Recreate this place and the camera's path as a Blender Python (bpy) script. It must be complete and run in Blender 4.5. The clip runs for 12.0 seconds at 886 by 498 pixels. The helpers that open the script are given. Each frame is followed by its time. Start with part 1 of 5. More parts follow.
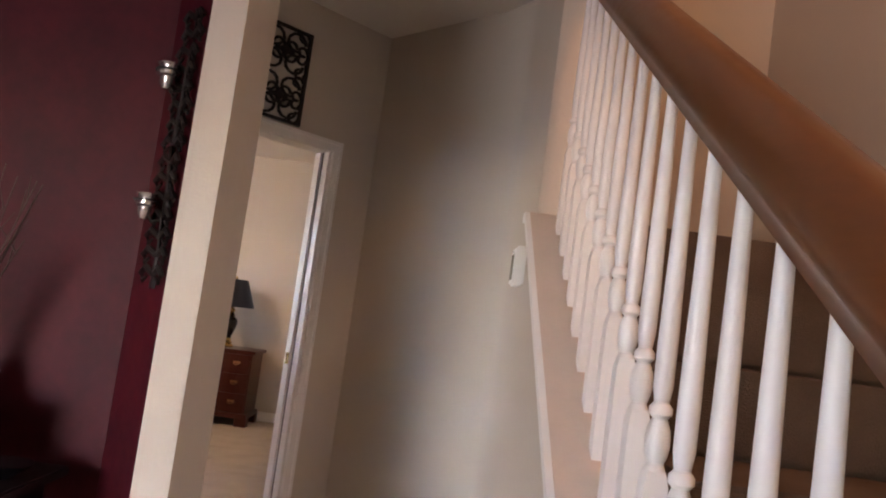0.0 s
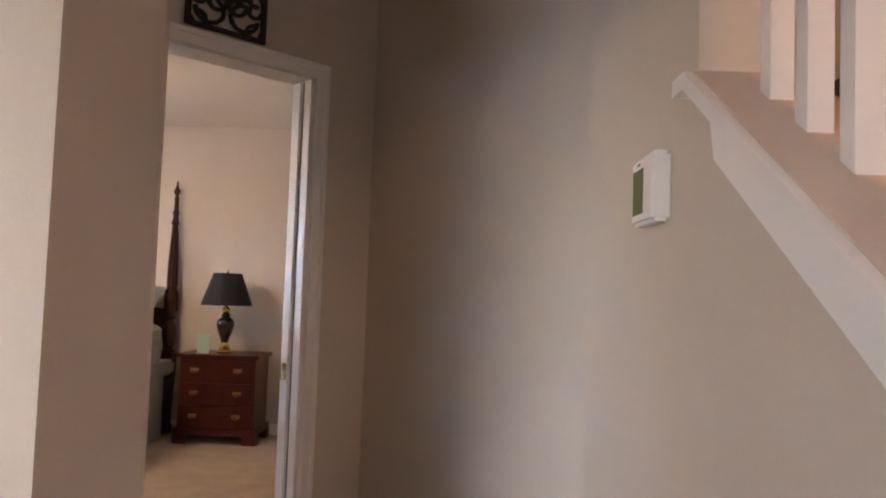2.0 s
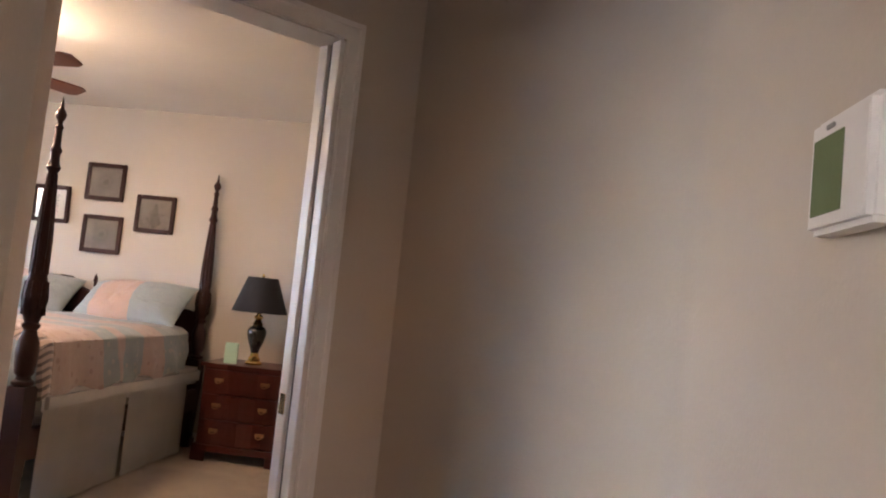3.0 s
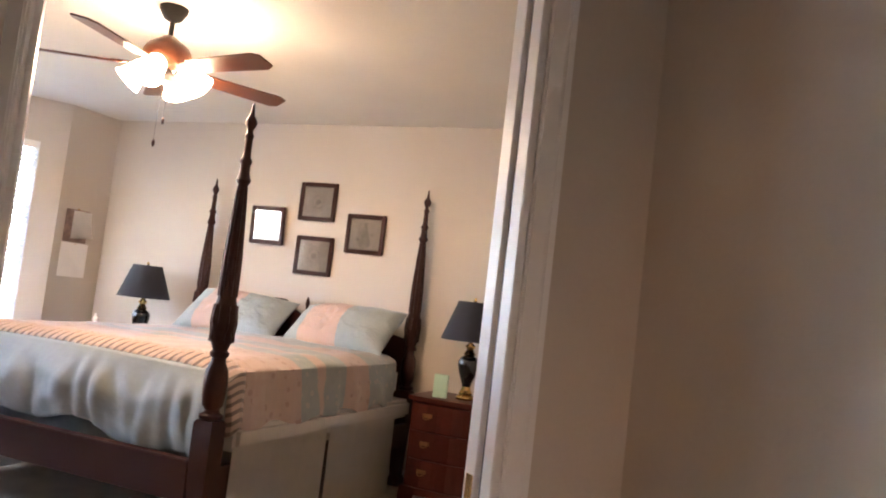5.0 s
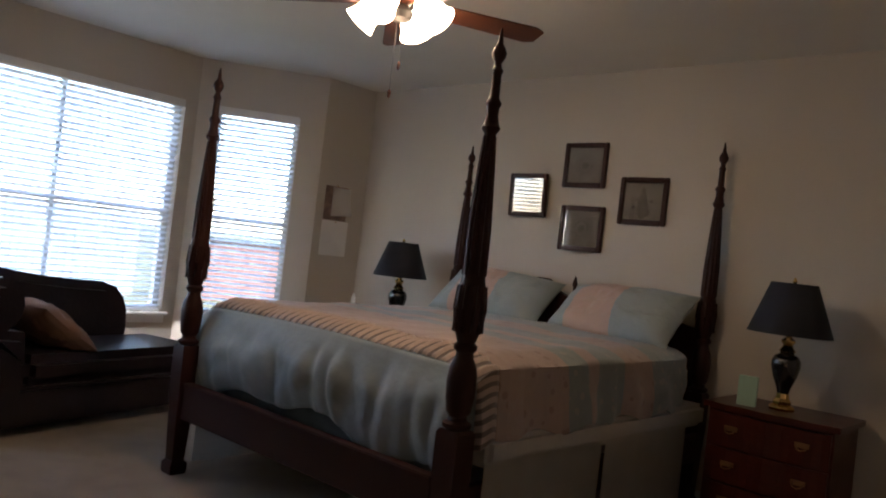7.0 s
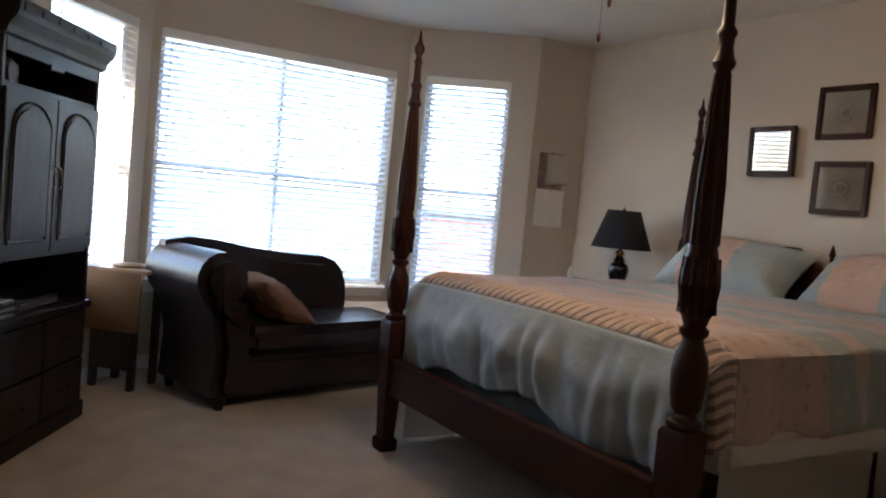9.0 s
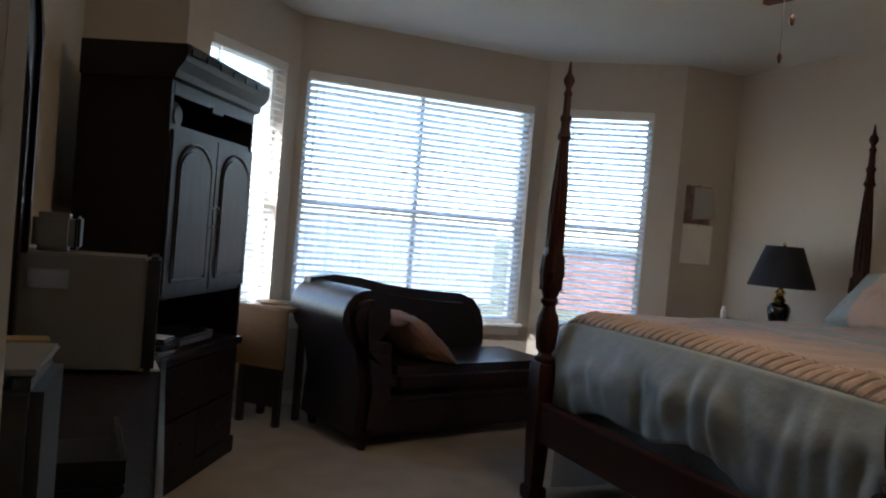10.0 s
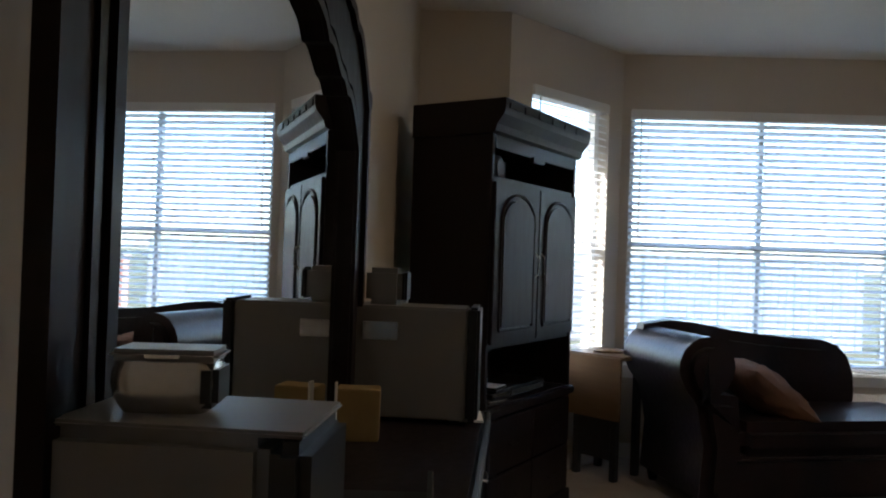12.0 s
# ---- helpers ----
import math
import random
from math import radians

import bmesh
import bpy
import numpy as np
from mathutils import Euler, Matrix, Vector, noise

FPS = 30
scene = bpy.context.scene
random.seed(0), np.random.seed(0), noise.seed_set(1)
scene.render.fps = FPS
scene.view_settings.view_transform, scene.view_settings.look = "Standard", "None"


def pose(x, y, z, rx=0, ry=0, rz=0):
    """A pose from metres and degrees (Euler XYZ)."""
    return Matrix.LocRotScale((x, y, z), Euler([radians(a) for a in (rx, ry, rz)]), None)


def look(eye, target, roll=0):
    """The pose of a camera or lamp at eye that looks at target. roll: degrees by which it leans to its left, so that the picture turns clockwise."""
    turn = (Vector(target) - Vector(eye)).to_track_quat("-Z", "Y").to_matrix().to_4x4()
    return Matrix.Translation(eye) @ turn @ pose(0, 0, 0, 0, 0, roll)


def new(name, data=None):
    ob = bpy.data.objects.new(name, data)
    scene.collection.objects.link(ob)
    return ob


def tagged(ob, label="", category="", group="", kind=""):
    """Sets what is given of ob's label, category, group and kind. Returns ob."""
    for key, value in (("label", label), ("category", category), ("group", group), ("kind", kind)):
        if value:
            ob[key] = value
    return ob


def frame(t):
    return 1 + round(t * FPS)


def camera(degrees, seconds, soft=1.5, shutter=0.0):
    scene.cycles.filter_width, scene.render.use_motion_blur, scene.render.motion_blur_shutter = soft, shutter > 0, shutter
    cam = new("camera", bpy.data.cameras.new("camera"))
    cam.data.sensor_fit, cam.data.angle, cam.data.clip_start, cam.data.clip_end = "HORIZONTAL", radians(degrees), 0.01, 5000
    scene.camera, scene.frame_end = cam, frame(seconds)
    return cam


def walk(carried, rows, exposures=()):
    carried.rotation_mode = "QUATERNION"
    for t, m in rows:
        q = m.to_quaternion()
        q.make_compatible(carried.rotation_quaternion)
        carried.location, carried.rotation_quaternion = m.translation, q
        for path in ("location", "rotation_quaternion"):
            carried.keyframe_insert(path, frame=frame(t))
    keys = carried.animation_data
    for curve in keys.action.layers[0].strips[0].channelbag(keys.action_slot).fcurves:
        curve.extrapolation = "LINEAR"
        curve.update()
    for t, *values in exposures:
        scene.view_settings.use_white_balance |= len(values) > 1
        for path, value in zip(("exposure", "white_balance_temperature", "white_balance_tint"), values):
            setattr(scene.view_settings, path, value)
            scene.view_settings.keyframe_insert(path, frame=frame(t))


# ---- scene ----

cam = camera(60.0, 12.0, soft=2.0)
PATH = [
    (0, (1.754, 0.749, 1.248), (1.742, 2.741, 1.425), 7.8),
    (0.5, (1.711, 1.079, 1.225), (1.717, 3.07, 1.414), 6.6),
    (1, (1.666, 1.354, 1.248), (1.68, 3.35, 1.375), 3.8),
    (1.5, (1.618, 1.591, 1.237), (1.659, 3.587, 1.347), 2.4),
    (2, (1.626, 1.894, 1.242), (1.596, 3.89, 1.358), 2.0),
    (2.5, (1.653, 2.258, 1.258), (1.537, 4.25, 1.4), 4.3),
    (4.5, (1.65, 3.038, 1.272), (1.106, 4.956, 1.431), 6.5),
    (5, (1.51, 3.277, 1.293), (0.749, 5.121, 1.442), 6.7),
    (5.5, (1.381, 3.541, 1.273), (0.431, 5.295, 1.424), 6.8),
    (6, (1.302, 3.791, 1.294), (0.173, 5.438, 1.417), 6.9),
    (6.5, (1.176, 3.924, 1.303), (-0.071, 5.486, 1.378), 6.8),
    (7, (1.056, 4.008, 1.283), (-0.279, 5.498, 1.3), 6.6),
    (9, (0.836, 4.294, 1.273), (-0.862, 5.344, 1.158), 5.3),
    (9.5, (0.73, 4.25, 1.285), (-1.04, 5.178, 1.2), 5.2),
    (10, (0.655, 4.226, 1.262), (-1.19, 4.997, 1.214), 4.9),
    (10.5, (0.677, 4.272, 1.259), (-1.248, 4.816, 1.234), 4.1),
    (11, (0.704, 4.335, 1.265), (-1.274, 4.631, 1.255), 3.7),
    (11.5, (0.633, 4.347, 1.263), (-1.365, 4.425, 1.269), 2.4),
    (12, (0.529, 4.308, 1.261), (-1.469, 4.226, 1.279), 2.0),
]
EXPOSURES = [(0.0, 5.1, 6150, 24), (2.5, 4.95, 6150, 25), (4.5, 5.3, 6200, 22), (5.0, 5.3, 6200, 22), (5.5, 5.0, 6100, 19), (6.0, 4.1, 6050, 17), (6.5, 3.3, 6050, 17), (7.0, 3.1, 6000, 16), (9.0, 3.55, 6000, 15), (9.5, 3.0, 5880, 12), (10.5, 2.75, 5850, 10), (12.0, 2.65, 5850, 10)]
walk(cam, [(t, look(eye, target, roll)) for t, eye, target, roll in PATH], EXPOSURES)

# ---- light ----
world = bpy.data.worlds.new("sky")
scene.world = world
world.use_nodes = True
wn = world.node_tree
sky = wn.nodes.new("ShaderNodeTexSky")
sky.sky_type = "NISHITA"
sky.sun_disc = False
sky.sun_elevation = radians(31.5)
sky.sun_rotation = radians(171)
wn.links.new(sky.outputs["Color"], wn.nodes["Background"].inputs["Color"])
wn.nodes["Background"].inputs["Strength"].default_value = 0.15


def lamp(name, kind, m, energy, color, **more):
    data = bpy.data.lights.new(name, kind)
    data.energy, data.color = energy, color
    if kind == "AREA":
        data.shape, data.size, data.size_y = "RECTANGLE", more["size"], more["size_y"]
    elif kind == "SUN":
        data.angle = more["angle"]
    else:
        data.shadow_soft_size = more["radius"]
    ob = new(name, data)
    ob.matrix_world = m
    return ob


lamp("sun", "SUN", look((0, 0, 30), (-0.14, 0.84, 29.48)), 3.0, (1.0, 0.95, 0.88), angle=radians(0.5))
# daylight of the front window behind the walker
lamp("front_window_daylight", "AREA", look((-1.1, -1.52, 1.25), (0.3, 3.0, 1.2)), 1.55, (1.0, 0.93, 0.93), size=1.5, size_y=1.7)
# warm light of the stairwell
lamp("stairwell_lamp", "POINT", pose(2.6, 1.2, 3.6), 2.0, (1.0, 0.55, 0.27), radius=0.12)


# ---- materials ----
def material(name, color, rough=0.6, metal=0.0, vary=0.12, scale=6.0, bump=0.0, bump_scale=80.0, coat=0.0, second=None, spec=0.5, sheen=0.0):
    """A principled material with variation at two scales and fine relief."""
    m = bpy.data.materials.new(name)
    m.use_nodes = True
    nt = m.node_tree
    b = nt.nodes["Principled BSDF"]
    b.inputs["Roughness"].default_value = rough
    b.inputs["Metallic"].default_value = metal
    b.inputs["Coat Weight"].default_value = coat
    b.inputs["Specular IOR Level"].default_value = spec
    b.inputs["Sheen Weight"].default_value = sheen
    tc = nt.nodes.new("ShaderNodeTexCoord")
    n1 = nt.nodes.new("ShaderNodeTexNoise")
    n1.inputs["Scale"].default_value = scale
    n1.inputs["Detail"].default_value = 6
    n2 = nt.nodes.new("ShaderNodeTexNoise")
    n2.inputs["Scale"].default_value = bump_scale
    n2.inputs["Detail"].default_value = 3
    for n in (n1, n2):
        nt.links.new(tc.outputs["Object"], n.inputs["Vector"])
    mix = nt.nodes.new("ShaderNodeMix")
    mix.data_type = "RGBA"
    c2 = second if second else tuple(c * (1 - vary) for c in color)
    c1 = color if second else tuple(min(1, c * (1 + vary)) for c in color)
    mix.inputs["A"].default_value = (*c1, 1)
    mix.inputs["B"].default_value = (*c2, 1)
    add = nt.nodes.new("ShaderNodeMath")
    add.operation = "MULTIPLY_ADD"
    add.inputs[1].default_value = 0.35
    nt.links.new(n2.outputs["Fac"], add.inputs[0])
    nt.links.new(n1.outputs["Fac"], add.inputs[2])
    ramp = nt.nodes.new("ShaderNodeMapRange")
    ramp.inputs["From Min"].default_value = 0.45
    ramp.inputs["From Max"].default_value = 0.9
    nt.links.new(add.outputs[0], ramp.inputs["Value"])
    nt.links.new(ramp.outputs["Result"], mix.inputs["Factor"])
    nt.links.new(mix.outputs["Result"], b.inputs["Base Color"])
    if bump:
        bp = nt.nodes.new("ShaderNodeBump")
        bp.inputs["Strength"].default_value = bump
        bp.inputs["Distance"].default_value = 0.004
        nt.links.new(n2.outputs["Fac"], bp.inputs["Height"])
        nt.links.new(bp.outputs["Normal"], b.inputs["Normal"])
    return m


def wood(name, dark, light, rough=0.25, coat=0.3, stretch=(1, 14, 14)):
    """Stained wood: long grain, glossy varnish."""
    m = bpy.data.materials.new(name)
    m.use_nodes = True
    nt = m.node_tree
    b = nt.nodes["Principled BSDF"]
    b.inputs["Coat Weight"].default_value = coat
    b.inputs["Coat Roughness"].default_value = 0.15
    b.inputs["Specular IOR Level"].default_value = 0.24
    tc = nt.nodes.new("ShaderNodeTexCoord")
    mp = nt.nodes.new("ShaderNodeMapping")
    mp.inputs["Scale"].default_value = stretch
    n = nt.nodes.new("ShaderNodeTexNoise")
    n.inputs["Scale"].default_value = 5
    n.inputs["Detail"].default_value = 8
    n.inputs["Roughness"].default_value = 0.65
    mix = nt.nodes.new("ShaderNodeMix")
    mix.data_type = "RGBA"
    mix.inputs["A"].default_value = (*dark, 1)
    mix.inputs["B"].default_value = (*light, 1)
    nt.links.new(tc.outputs["Object"], mp.inputs["Vector"])
    nt.links.new(mp.outputs["Vector"], n.inputs["Vector"])
    nt.links.new(n.outputs["Fac"], mix.inputs["Factor"])
    nt.links.new(mix.outputs["Result"], b.inputs["Base Color"])
    mr = nt.nodes.new("ShaderNodeMapRange")
    mr.inputs["To Min"].default_value = rough * 0.75
    mr.inputs["To Max"].default_value = rough * 1.35
    nt.links.new(n.outputs["Fac"], mr.inputs["Value"])
    nt.links.new(mr.outputs["Result"], b.inputs["Roughness"])
    return m


WALL = material("wall_paint", (0.55, 0.495, 0.425), 0.75, vary=0.03, scale=1.3, bump=0.25, bump_scale=90)
RED = material("red_sponged_paint", (0.07, 0.004, 0.009), 0.6, second=(0.028, 0.002, 0.005), scale=3.5, bump=0.25, bump_scale=25, spec=0.2)
CEIL = material("ceiling_paint", (0.74, 0.70, 0.63), 0.9, vary=0.03, scale=2, bump=0.5, bump_scale=60)
CARPET = material("carpet", (0.36, 0.29, 0.22), 0.97, vary=0.16, scale=5, bump=1.0, bump_scale=320, spec=0.1, sheen=0.3)
STAIR_CARPET = material("stair_carpet", (0.11, 0.075, 0.05), 0.97, vary=0.2, scale=6, bump=1.0, bump_scale=300, spec=0.1)
TRIM = material("white_trim", (0.78, 0.77, 0.75), 0.32, vary=0.02, scale=3)
GROOVE = material("jamb_shadow_groove", (0.12, 0.11, 0.10), 0.7)
CHERRY = wood("cherry_wood", (0.020, 0.0055, 0.0045), (0.048, 0.012, 0.008), 0.45, 0.06, (1, 1, 0.12))
CHERRY_RED = wood("red_cherry_wood", (0.032, 0.006, 0.005), (0.085, 0.016, 0.010), 0.3, 0.35, (1, 8, 8))
DARKWOOD = wood("dark_wood", (0.008, 0.005, 0.006), (0.020, 0.012, 0.014), 0.48, 0.1, (8, 8, 1))
RAILWOOD = wood("oak_handrail", (0.085, 0.027, 0.009), (0.15, 0.055, 0.019), 0.3, 0.2, (12, 1, 12))
TANWOOD = wood("tan_wood", (0.13, 0.07, 0.03), (0.20, 0.115, 0.05), 0.4, 0.1, (1, 8, 8))
LEATHER = material("dark_leather", (0.021, 0.013, 0.015), 0.32, vary=0.3, scale=5, bump=0.6, bump_scale=38, coat=0.04, spec=0.32)
BRASS = material("brass", (0.75, 0.52, 0.20), 0.22, 1.0, vary=0.1)
BLACK = material("black_ceramic", (0.008, 0.008, 0.010), 0.12, coat=0.5)
SHADE = material("black_shade_fabric", (0.012, 0.012, 0.020), 0.8, bump=0.4, bump_scale=300)
IRON = material("dark_iron", (0.015, 0.012, 0.010), 0.55, 0.4, bump=0.3, bump_scale=60)
SILVER = material("pewter", (0.68, 0.66, 0.63), 0.25, 0.9)
OLD_BRASS = material("antique_brass", (0.34, 0.20, 0.10), 0.4, 0.9, vary=0.2)
PLASTIC = material("grey_white_plastic", (0.25, 0.243, 0.24), 0.42, vary=0.03)
PLASTIC_DARK = material("dark_plastic", (0.02, 0.02, 0.022), 0.35)
LCD = material("green_lcd", (0.16, 0.22, 0.11), 0.2, vary=0.05)
PAPER = material("paper", (0.84, 0.82, 0.78), 0.85, vary=0.04)
PRINT = material("grey_print", (0.33, 0.31, 0.29), 0.6, second=(0.22, 0.21, 0.20), scale=9)
GREY_INK = material("grey_ink", (0.17, 0.16, 0.155), 0.6, vary=0.3, scale=30)
MINT = material("mint_card", (0.42, 0.62, 0.50), 0.6, vary=0.05)
SKIRT = material("bed_skirt_fabric", (0.50, 0.47, 0.42), 0.9, vary=0.06, bump=0.4, bump_scale=200, sheen=0.2)
SHEET = material("white_bed_cloth", (0.54, 0.52, 0.485), 0.9, vary=0.05, scale=9, bump=0.3, bump_scale=220, sheen=0.2)
BRICK = material("far_brick", (0.36, 0.19, 0.15), 0.9, vary=0.2, scale=3)
GRASS = material("lawn", (0.085, 0.088, 0.045), 0.95, vary=0.3, scale=2)
ROOF = material("roof_shingle", (0.16, 0.15, 0.15), 0.9, vary=0.2, scale=3)
SIDING = material("fence_boards", (0.50, 0.55, 0.60), 0.85, vary=0.2, scale=4)
FANBLADE = wood("fan_blade_wood", (0.055, 0.016, 0.008), (0.12, 0.038, 0.016), 0.3, 0.3, (1, 10, 10))
LEAF = material("dry_branch", (0.05, 0.025, 0.018), 0.8)
TAN_FABRIC = material("brown_cushion_fabric", (0.20, 0.10, 0.055), 0.85, vary=0.15, bump=0.5, bump_scale=150)
STICKY = material("tan_note_card", (0.36, 0.25, 0.10), 0.7, vary=0.05)


def plain(name, build):
    m = bpy.data.materials.new(name)
    m.use_nodes = True
    build(m.node_tree, m.node_tree.nodes["Principled BSDF"])
    return m


def _glass(nt, b):
    b.inputs["Base Color"].default_value = (1, 1, 1, 1)
    b.inputs["Transmission Weight"].default_value = 1
    b.inputs["Roughness"].default_value = 0
    b.inputs["IOR"].default_value = 1.05


def _mirror(nt, b):
    b.inputs["Base Color"].default_value = (0.86, 0.88, 0.88, 1)
    b.inputs["Metallic"].default_value = 1
    b.inputs["Roughness"].default_value = 0.015


def _glow(color, strength):
    def build(nt, b):
        b.inputs["Base Color"].default_value = (0.8, 0.75, 0.65, 1)
        b.inputs["Emission Color"].default_value = (*color, 1)
        b.inputs["Emission Strength"].default_value = strength
        b.inputs["Roughness"].default_value = 0.3
    return build


def _slat(nt, b):
    out = nt.nodes["Material Output"]
    b.inputs["Base Color"].default_value = (0.80, 0.80, 0.79, 1)
    b.inputs["Roughness"].default_value = 0.4
    t = nt.nodes.new("ShaderNodeBsdfTranslucent")
    t.inputs["Color"].default_value = (0.93, 0.95, 0.97, 1)
    mx = nt.nodes.new("ShaderNodeMixShader")
    mx.inputs[0].default_value = 0.68
    nt.links.new(b.outputs[0], mx.inputs[1])
    nt.links.new(t.outputs[0], mx.inputs[2])
    nt.links.new(mx.outputs[0], out.inputs["Surface"])


def _picture_glass(nt, b):
    out = nt.nodes["Material Output"]
    tr = nt.nodes.new("ShaderNodeBsdfTransparent")
    gl = nt.nodes.new("ShaderNodeBsdfGlossy")
    gl.inputs["Roughness"].default_value = 0.02
    fr = nt.nodes.new("ShaderNodeFresnel")
    fr.inputs["IOR"].default_value = 1.55
    mx = nt.nodes.new("ShaderNodeMixShader")
    nt.links.new(fr.outputs[0], mx.inputs[0])
    nt.links.new(tr.outputs[0], mx.inputs[1])
    nt.links.new(gl.outputs[0], mx.inputs[2])
    nt.links.new(mx.outputs[0], out.inputs["Surface"])


def _quilt(nt, b):
    """Patchwork cover: grey-blue cloth with peach bands, and a ribbed ruffle along the edge of the top."""
    tc = nt.nodes.new("ShaderNodeTexCoord")
    sx = nt.nodes.new("ShaderNodeSeparateXYZ")
    nt.links.new(tc.outputs["UV"], sx.inputs[0])

    def math_node(op, a, c, d=None):
        n = nt.nodes.new("ShaderNodeMath")
        n.operation = op
        for i, v in enumerate((a, c, d)):
            if v is None:
                continue
            if isinstance(v, (int, float)):
                n.inputs[i].default_value = v
            else:
                nt.links.new(v, n.inputs[i])
        return n.outputs[0]

    def band(v, lo, hi):
        return math_node("MULTIPLY", math_node("GREATER_THAN", v, lo), math_node("LESS_THAN", v, hi))

    def mixc(fac, a, c):
        n = nt.nodes.new("ShaderNodeMix")
        n.data_type = "RGBA"
        nt.links.new(fac, n.inputs["Factor"])
        for k, v in (("A", a), ("B", c)):
            if isinstance(v, tuple):
                n.inputs[k].default_value = (*v, 1)
            else:
                nt.links.new(v, n.inputs[k])
        return n.outputs["Result"]
    # UV.x: metres from the foot edge (negative on the drop), UV.y: metres across the bed
    u, v = sx.outputs[0], sx.outputs[1]
    no = nt.nodes.new("ShaderNodeTexNoise")
    no.inputs["Scale"].default_value = 22
    no.inputs["Detail"].default_value = 5
    nt.links.new(tc.outputs["Object"], no.inputs["Vector"])
    blue = mixc(no.outputs["Fac"], (0.29, 0.335, 0.34), (0.235, 0.275, 0.285))
    peach = mixc(no.outputs["Fac"], (0.47, 0.335, 0.275), (0.36, 0.285, 0.25))
    rose = mixc(no.outputs["Fac"], (0.42, 0.28, 0.235), (0.46, 0.385, 0.345))
    vo = nt.nodes.new("ShaderNodeTexVoronoi")
    vo.inputs["Scale"].default_value = 15
    nt.links.new(tc.outputs["Object"], vo.inputs["Vector"])
    sprig = math_node("LESS_THAN", math_node("MULTIPLY_ADD", no.outputs["Fac"], 0.35, vo.outputs["Distance"]), 0.42)
    peach = mixc(sprig, peach, (0.33, 0.225, 0.19))
    pale = mixc(sprig, blue, (0.36, 0.35, 0.33))
    blue = mixc(band(u, 0.62, 1.9), blue, pale)
    c = mixc(band(u, 0.13, 0.62), blue, peach)
    c = mixc(band(u, 0.20, 0.30), c, rose)
    c = mixc(band(u, 0.78, 0.88), c, rose)
    c = mixc(band(u, 1.12, 1.40), c, peach)
    # ruffle: peach on the ribs, much darker in the valleys of the relief
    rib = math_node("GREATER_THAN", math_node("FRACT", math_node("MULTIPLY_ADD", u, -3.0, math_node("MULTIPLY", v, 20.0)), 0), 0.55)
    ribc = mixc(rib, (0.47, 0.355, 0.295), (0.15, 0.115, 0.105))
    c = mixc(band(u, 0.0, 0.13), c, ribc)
    nt.links.new(c, b.inputs["Base Color"])
    b.inputs["Roughness"].default_value = 0.58
    b.inputs["Sheen Weight"].default_value = 0.25
    bp = nt.nodes.new("ShaderNodeBump")
    bp.inputs["Strength"].default_value = 0.28
    bp.inputs["Distance"].default_value = 0.015
    nt.links.new(no.outputs["Fac"], bp.inputs["Height"])
    nt.links.new(bp.outputs["Normal"], b.inputs["Normal"])


def _sham(nt, b):
    tc = nt.nodes.new("ShaderNodeTexCoord")
    sx = nt.nodes.new("ShaderNodeSeparateXYZ")
    nt.links.new(tc.outputs["Object"], sx.inputs[0])
    ab = nt.nodes.new("ShaderNodeMath")
    ab.operation = "LESS_THAN"
    sh = nt.nodes.new("ShaderNodeMath")
    sh.operation = "ADD"
    sh.inputs[1].default_value = 0.1
    nt.links.new(sx.outputs[0], sh.inputs[0])
    a2 = nt.nodes.new("ShaderNodeMath")
    a2.operation = "ABSOLUTE"
    nt.links.new(sh.outputs[0], a2.inputs[0])
    nt.links.new(a2.outputs[0], ab.inputs[0])
    ab.inputs[1].default_value = 0.16
    no = nt.nodes.new("ShaderNodeTexNoise")
    no.inputs["Scale"].default_value = 16
    no.inputs["Detail"].default_value = 6
    nt.links.new(tc.outputs["Object"], no.inputs["Vector"])
    m0 = nt.nodes.new("ShaderNodeMix")
    m0.data_type = "RGBA"
    m0.inputs["A"].default_value = (0.55, 0.36, 0.28, 1)
    m0.inputs["B"].default_value = (0.47, 0.36, 0.30, 1)
    nt.links.new(no.outputs["Fac"], m0.inputs["Factor"])
    mx = nt.nodes.new("ShaderNodeMix")
    mx.data_type = "RGBA"
    mx.inputs["A"].default_value = (0.31, 0.36, 0.37, 1)
    nt.links.new(m0.outputs["Result"], mx.inputs["B"])
    nt.links.new(ab.outputs[0], mx.inputs["Factor"])
    nt.links.new(mx.outputs["Result"], b.inputs["Base Color"])
    b.inputs["Roughness"].default_value = 0.75
    b.inputs["Sheen Weight"].default_value = 0.2
    bp = nt.nodes.new("ShaderNodeBump")
    bp.inputs["Strength"].default_value = 0.8
    bp.inputs["Distance"].default_value = 0.02
    nt.links.new(no.outputs["Fac"], bp.inputs["Height"])
    nt.links.new(bp.outputs["Normal"], b.inputs["Normal"])


GLASS = plain("window_glass", _glass)
MIRROR = plain("mirror_glass", _mirror)
SLAT = plain("blind_slat", _slat)
PICGLASS = plain("picture_glass", _picture_glass)
BULB = plain("lit_frosted_glass", _glow((1.0, 0.74, 0.46), 2.2))
QUILT = plain("patchwork_quilt", _quilt)
SHAM = plain("patchwork_sham", _sham)


# ---- helpers ----
def box(bm, lo, hi, bev=0.0):
    m = Matrix.Translation([(a + b) / 2 for a, b in zip(lo, hi)]) @ Matrix.Diagonal([*(abs(b - a) for a, b in zip(lo, hi)), 1])
    made = bmesh.ops.create_cube(bm, size=1, matrix=m)["verts"]
    if bev:
        edges = list({e for v in made for e in v.link_edges})
        bmesh.ops.bevel(bm, geom=edges, offset=bev, segments=2, affect="EDGES", clamp_overlap=True)
    return bm


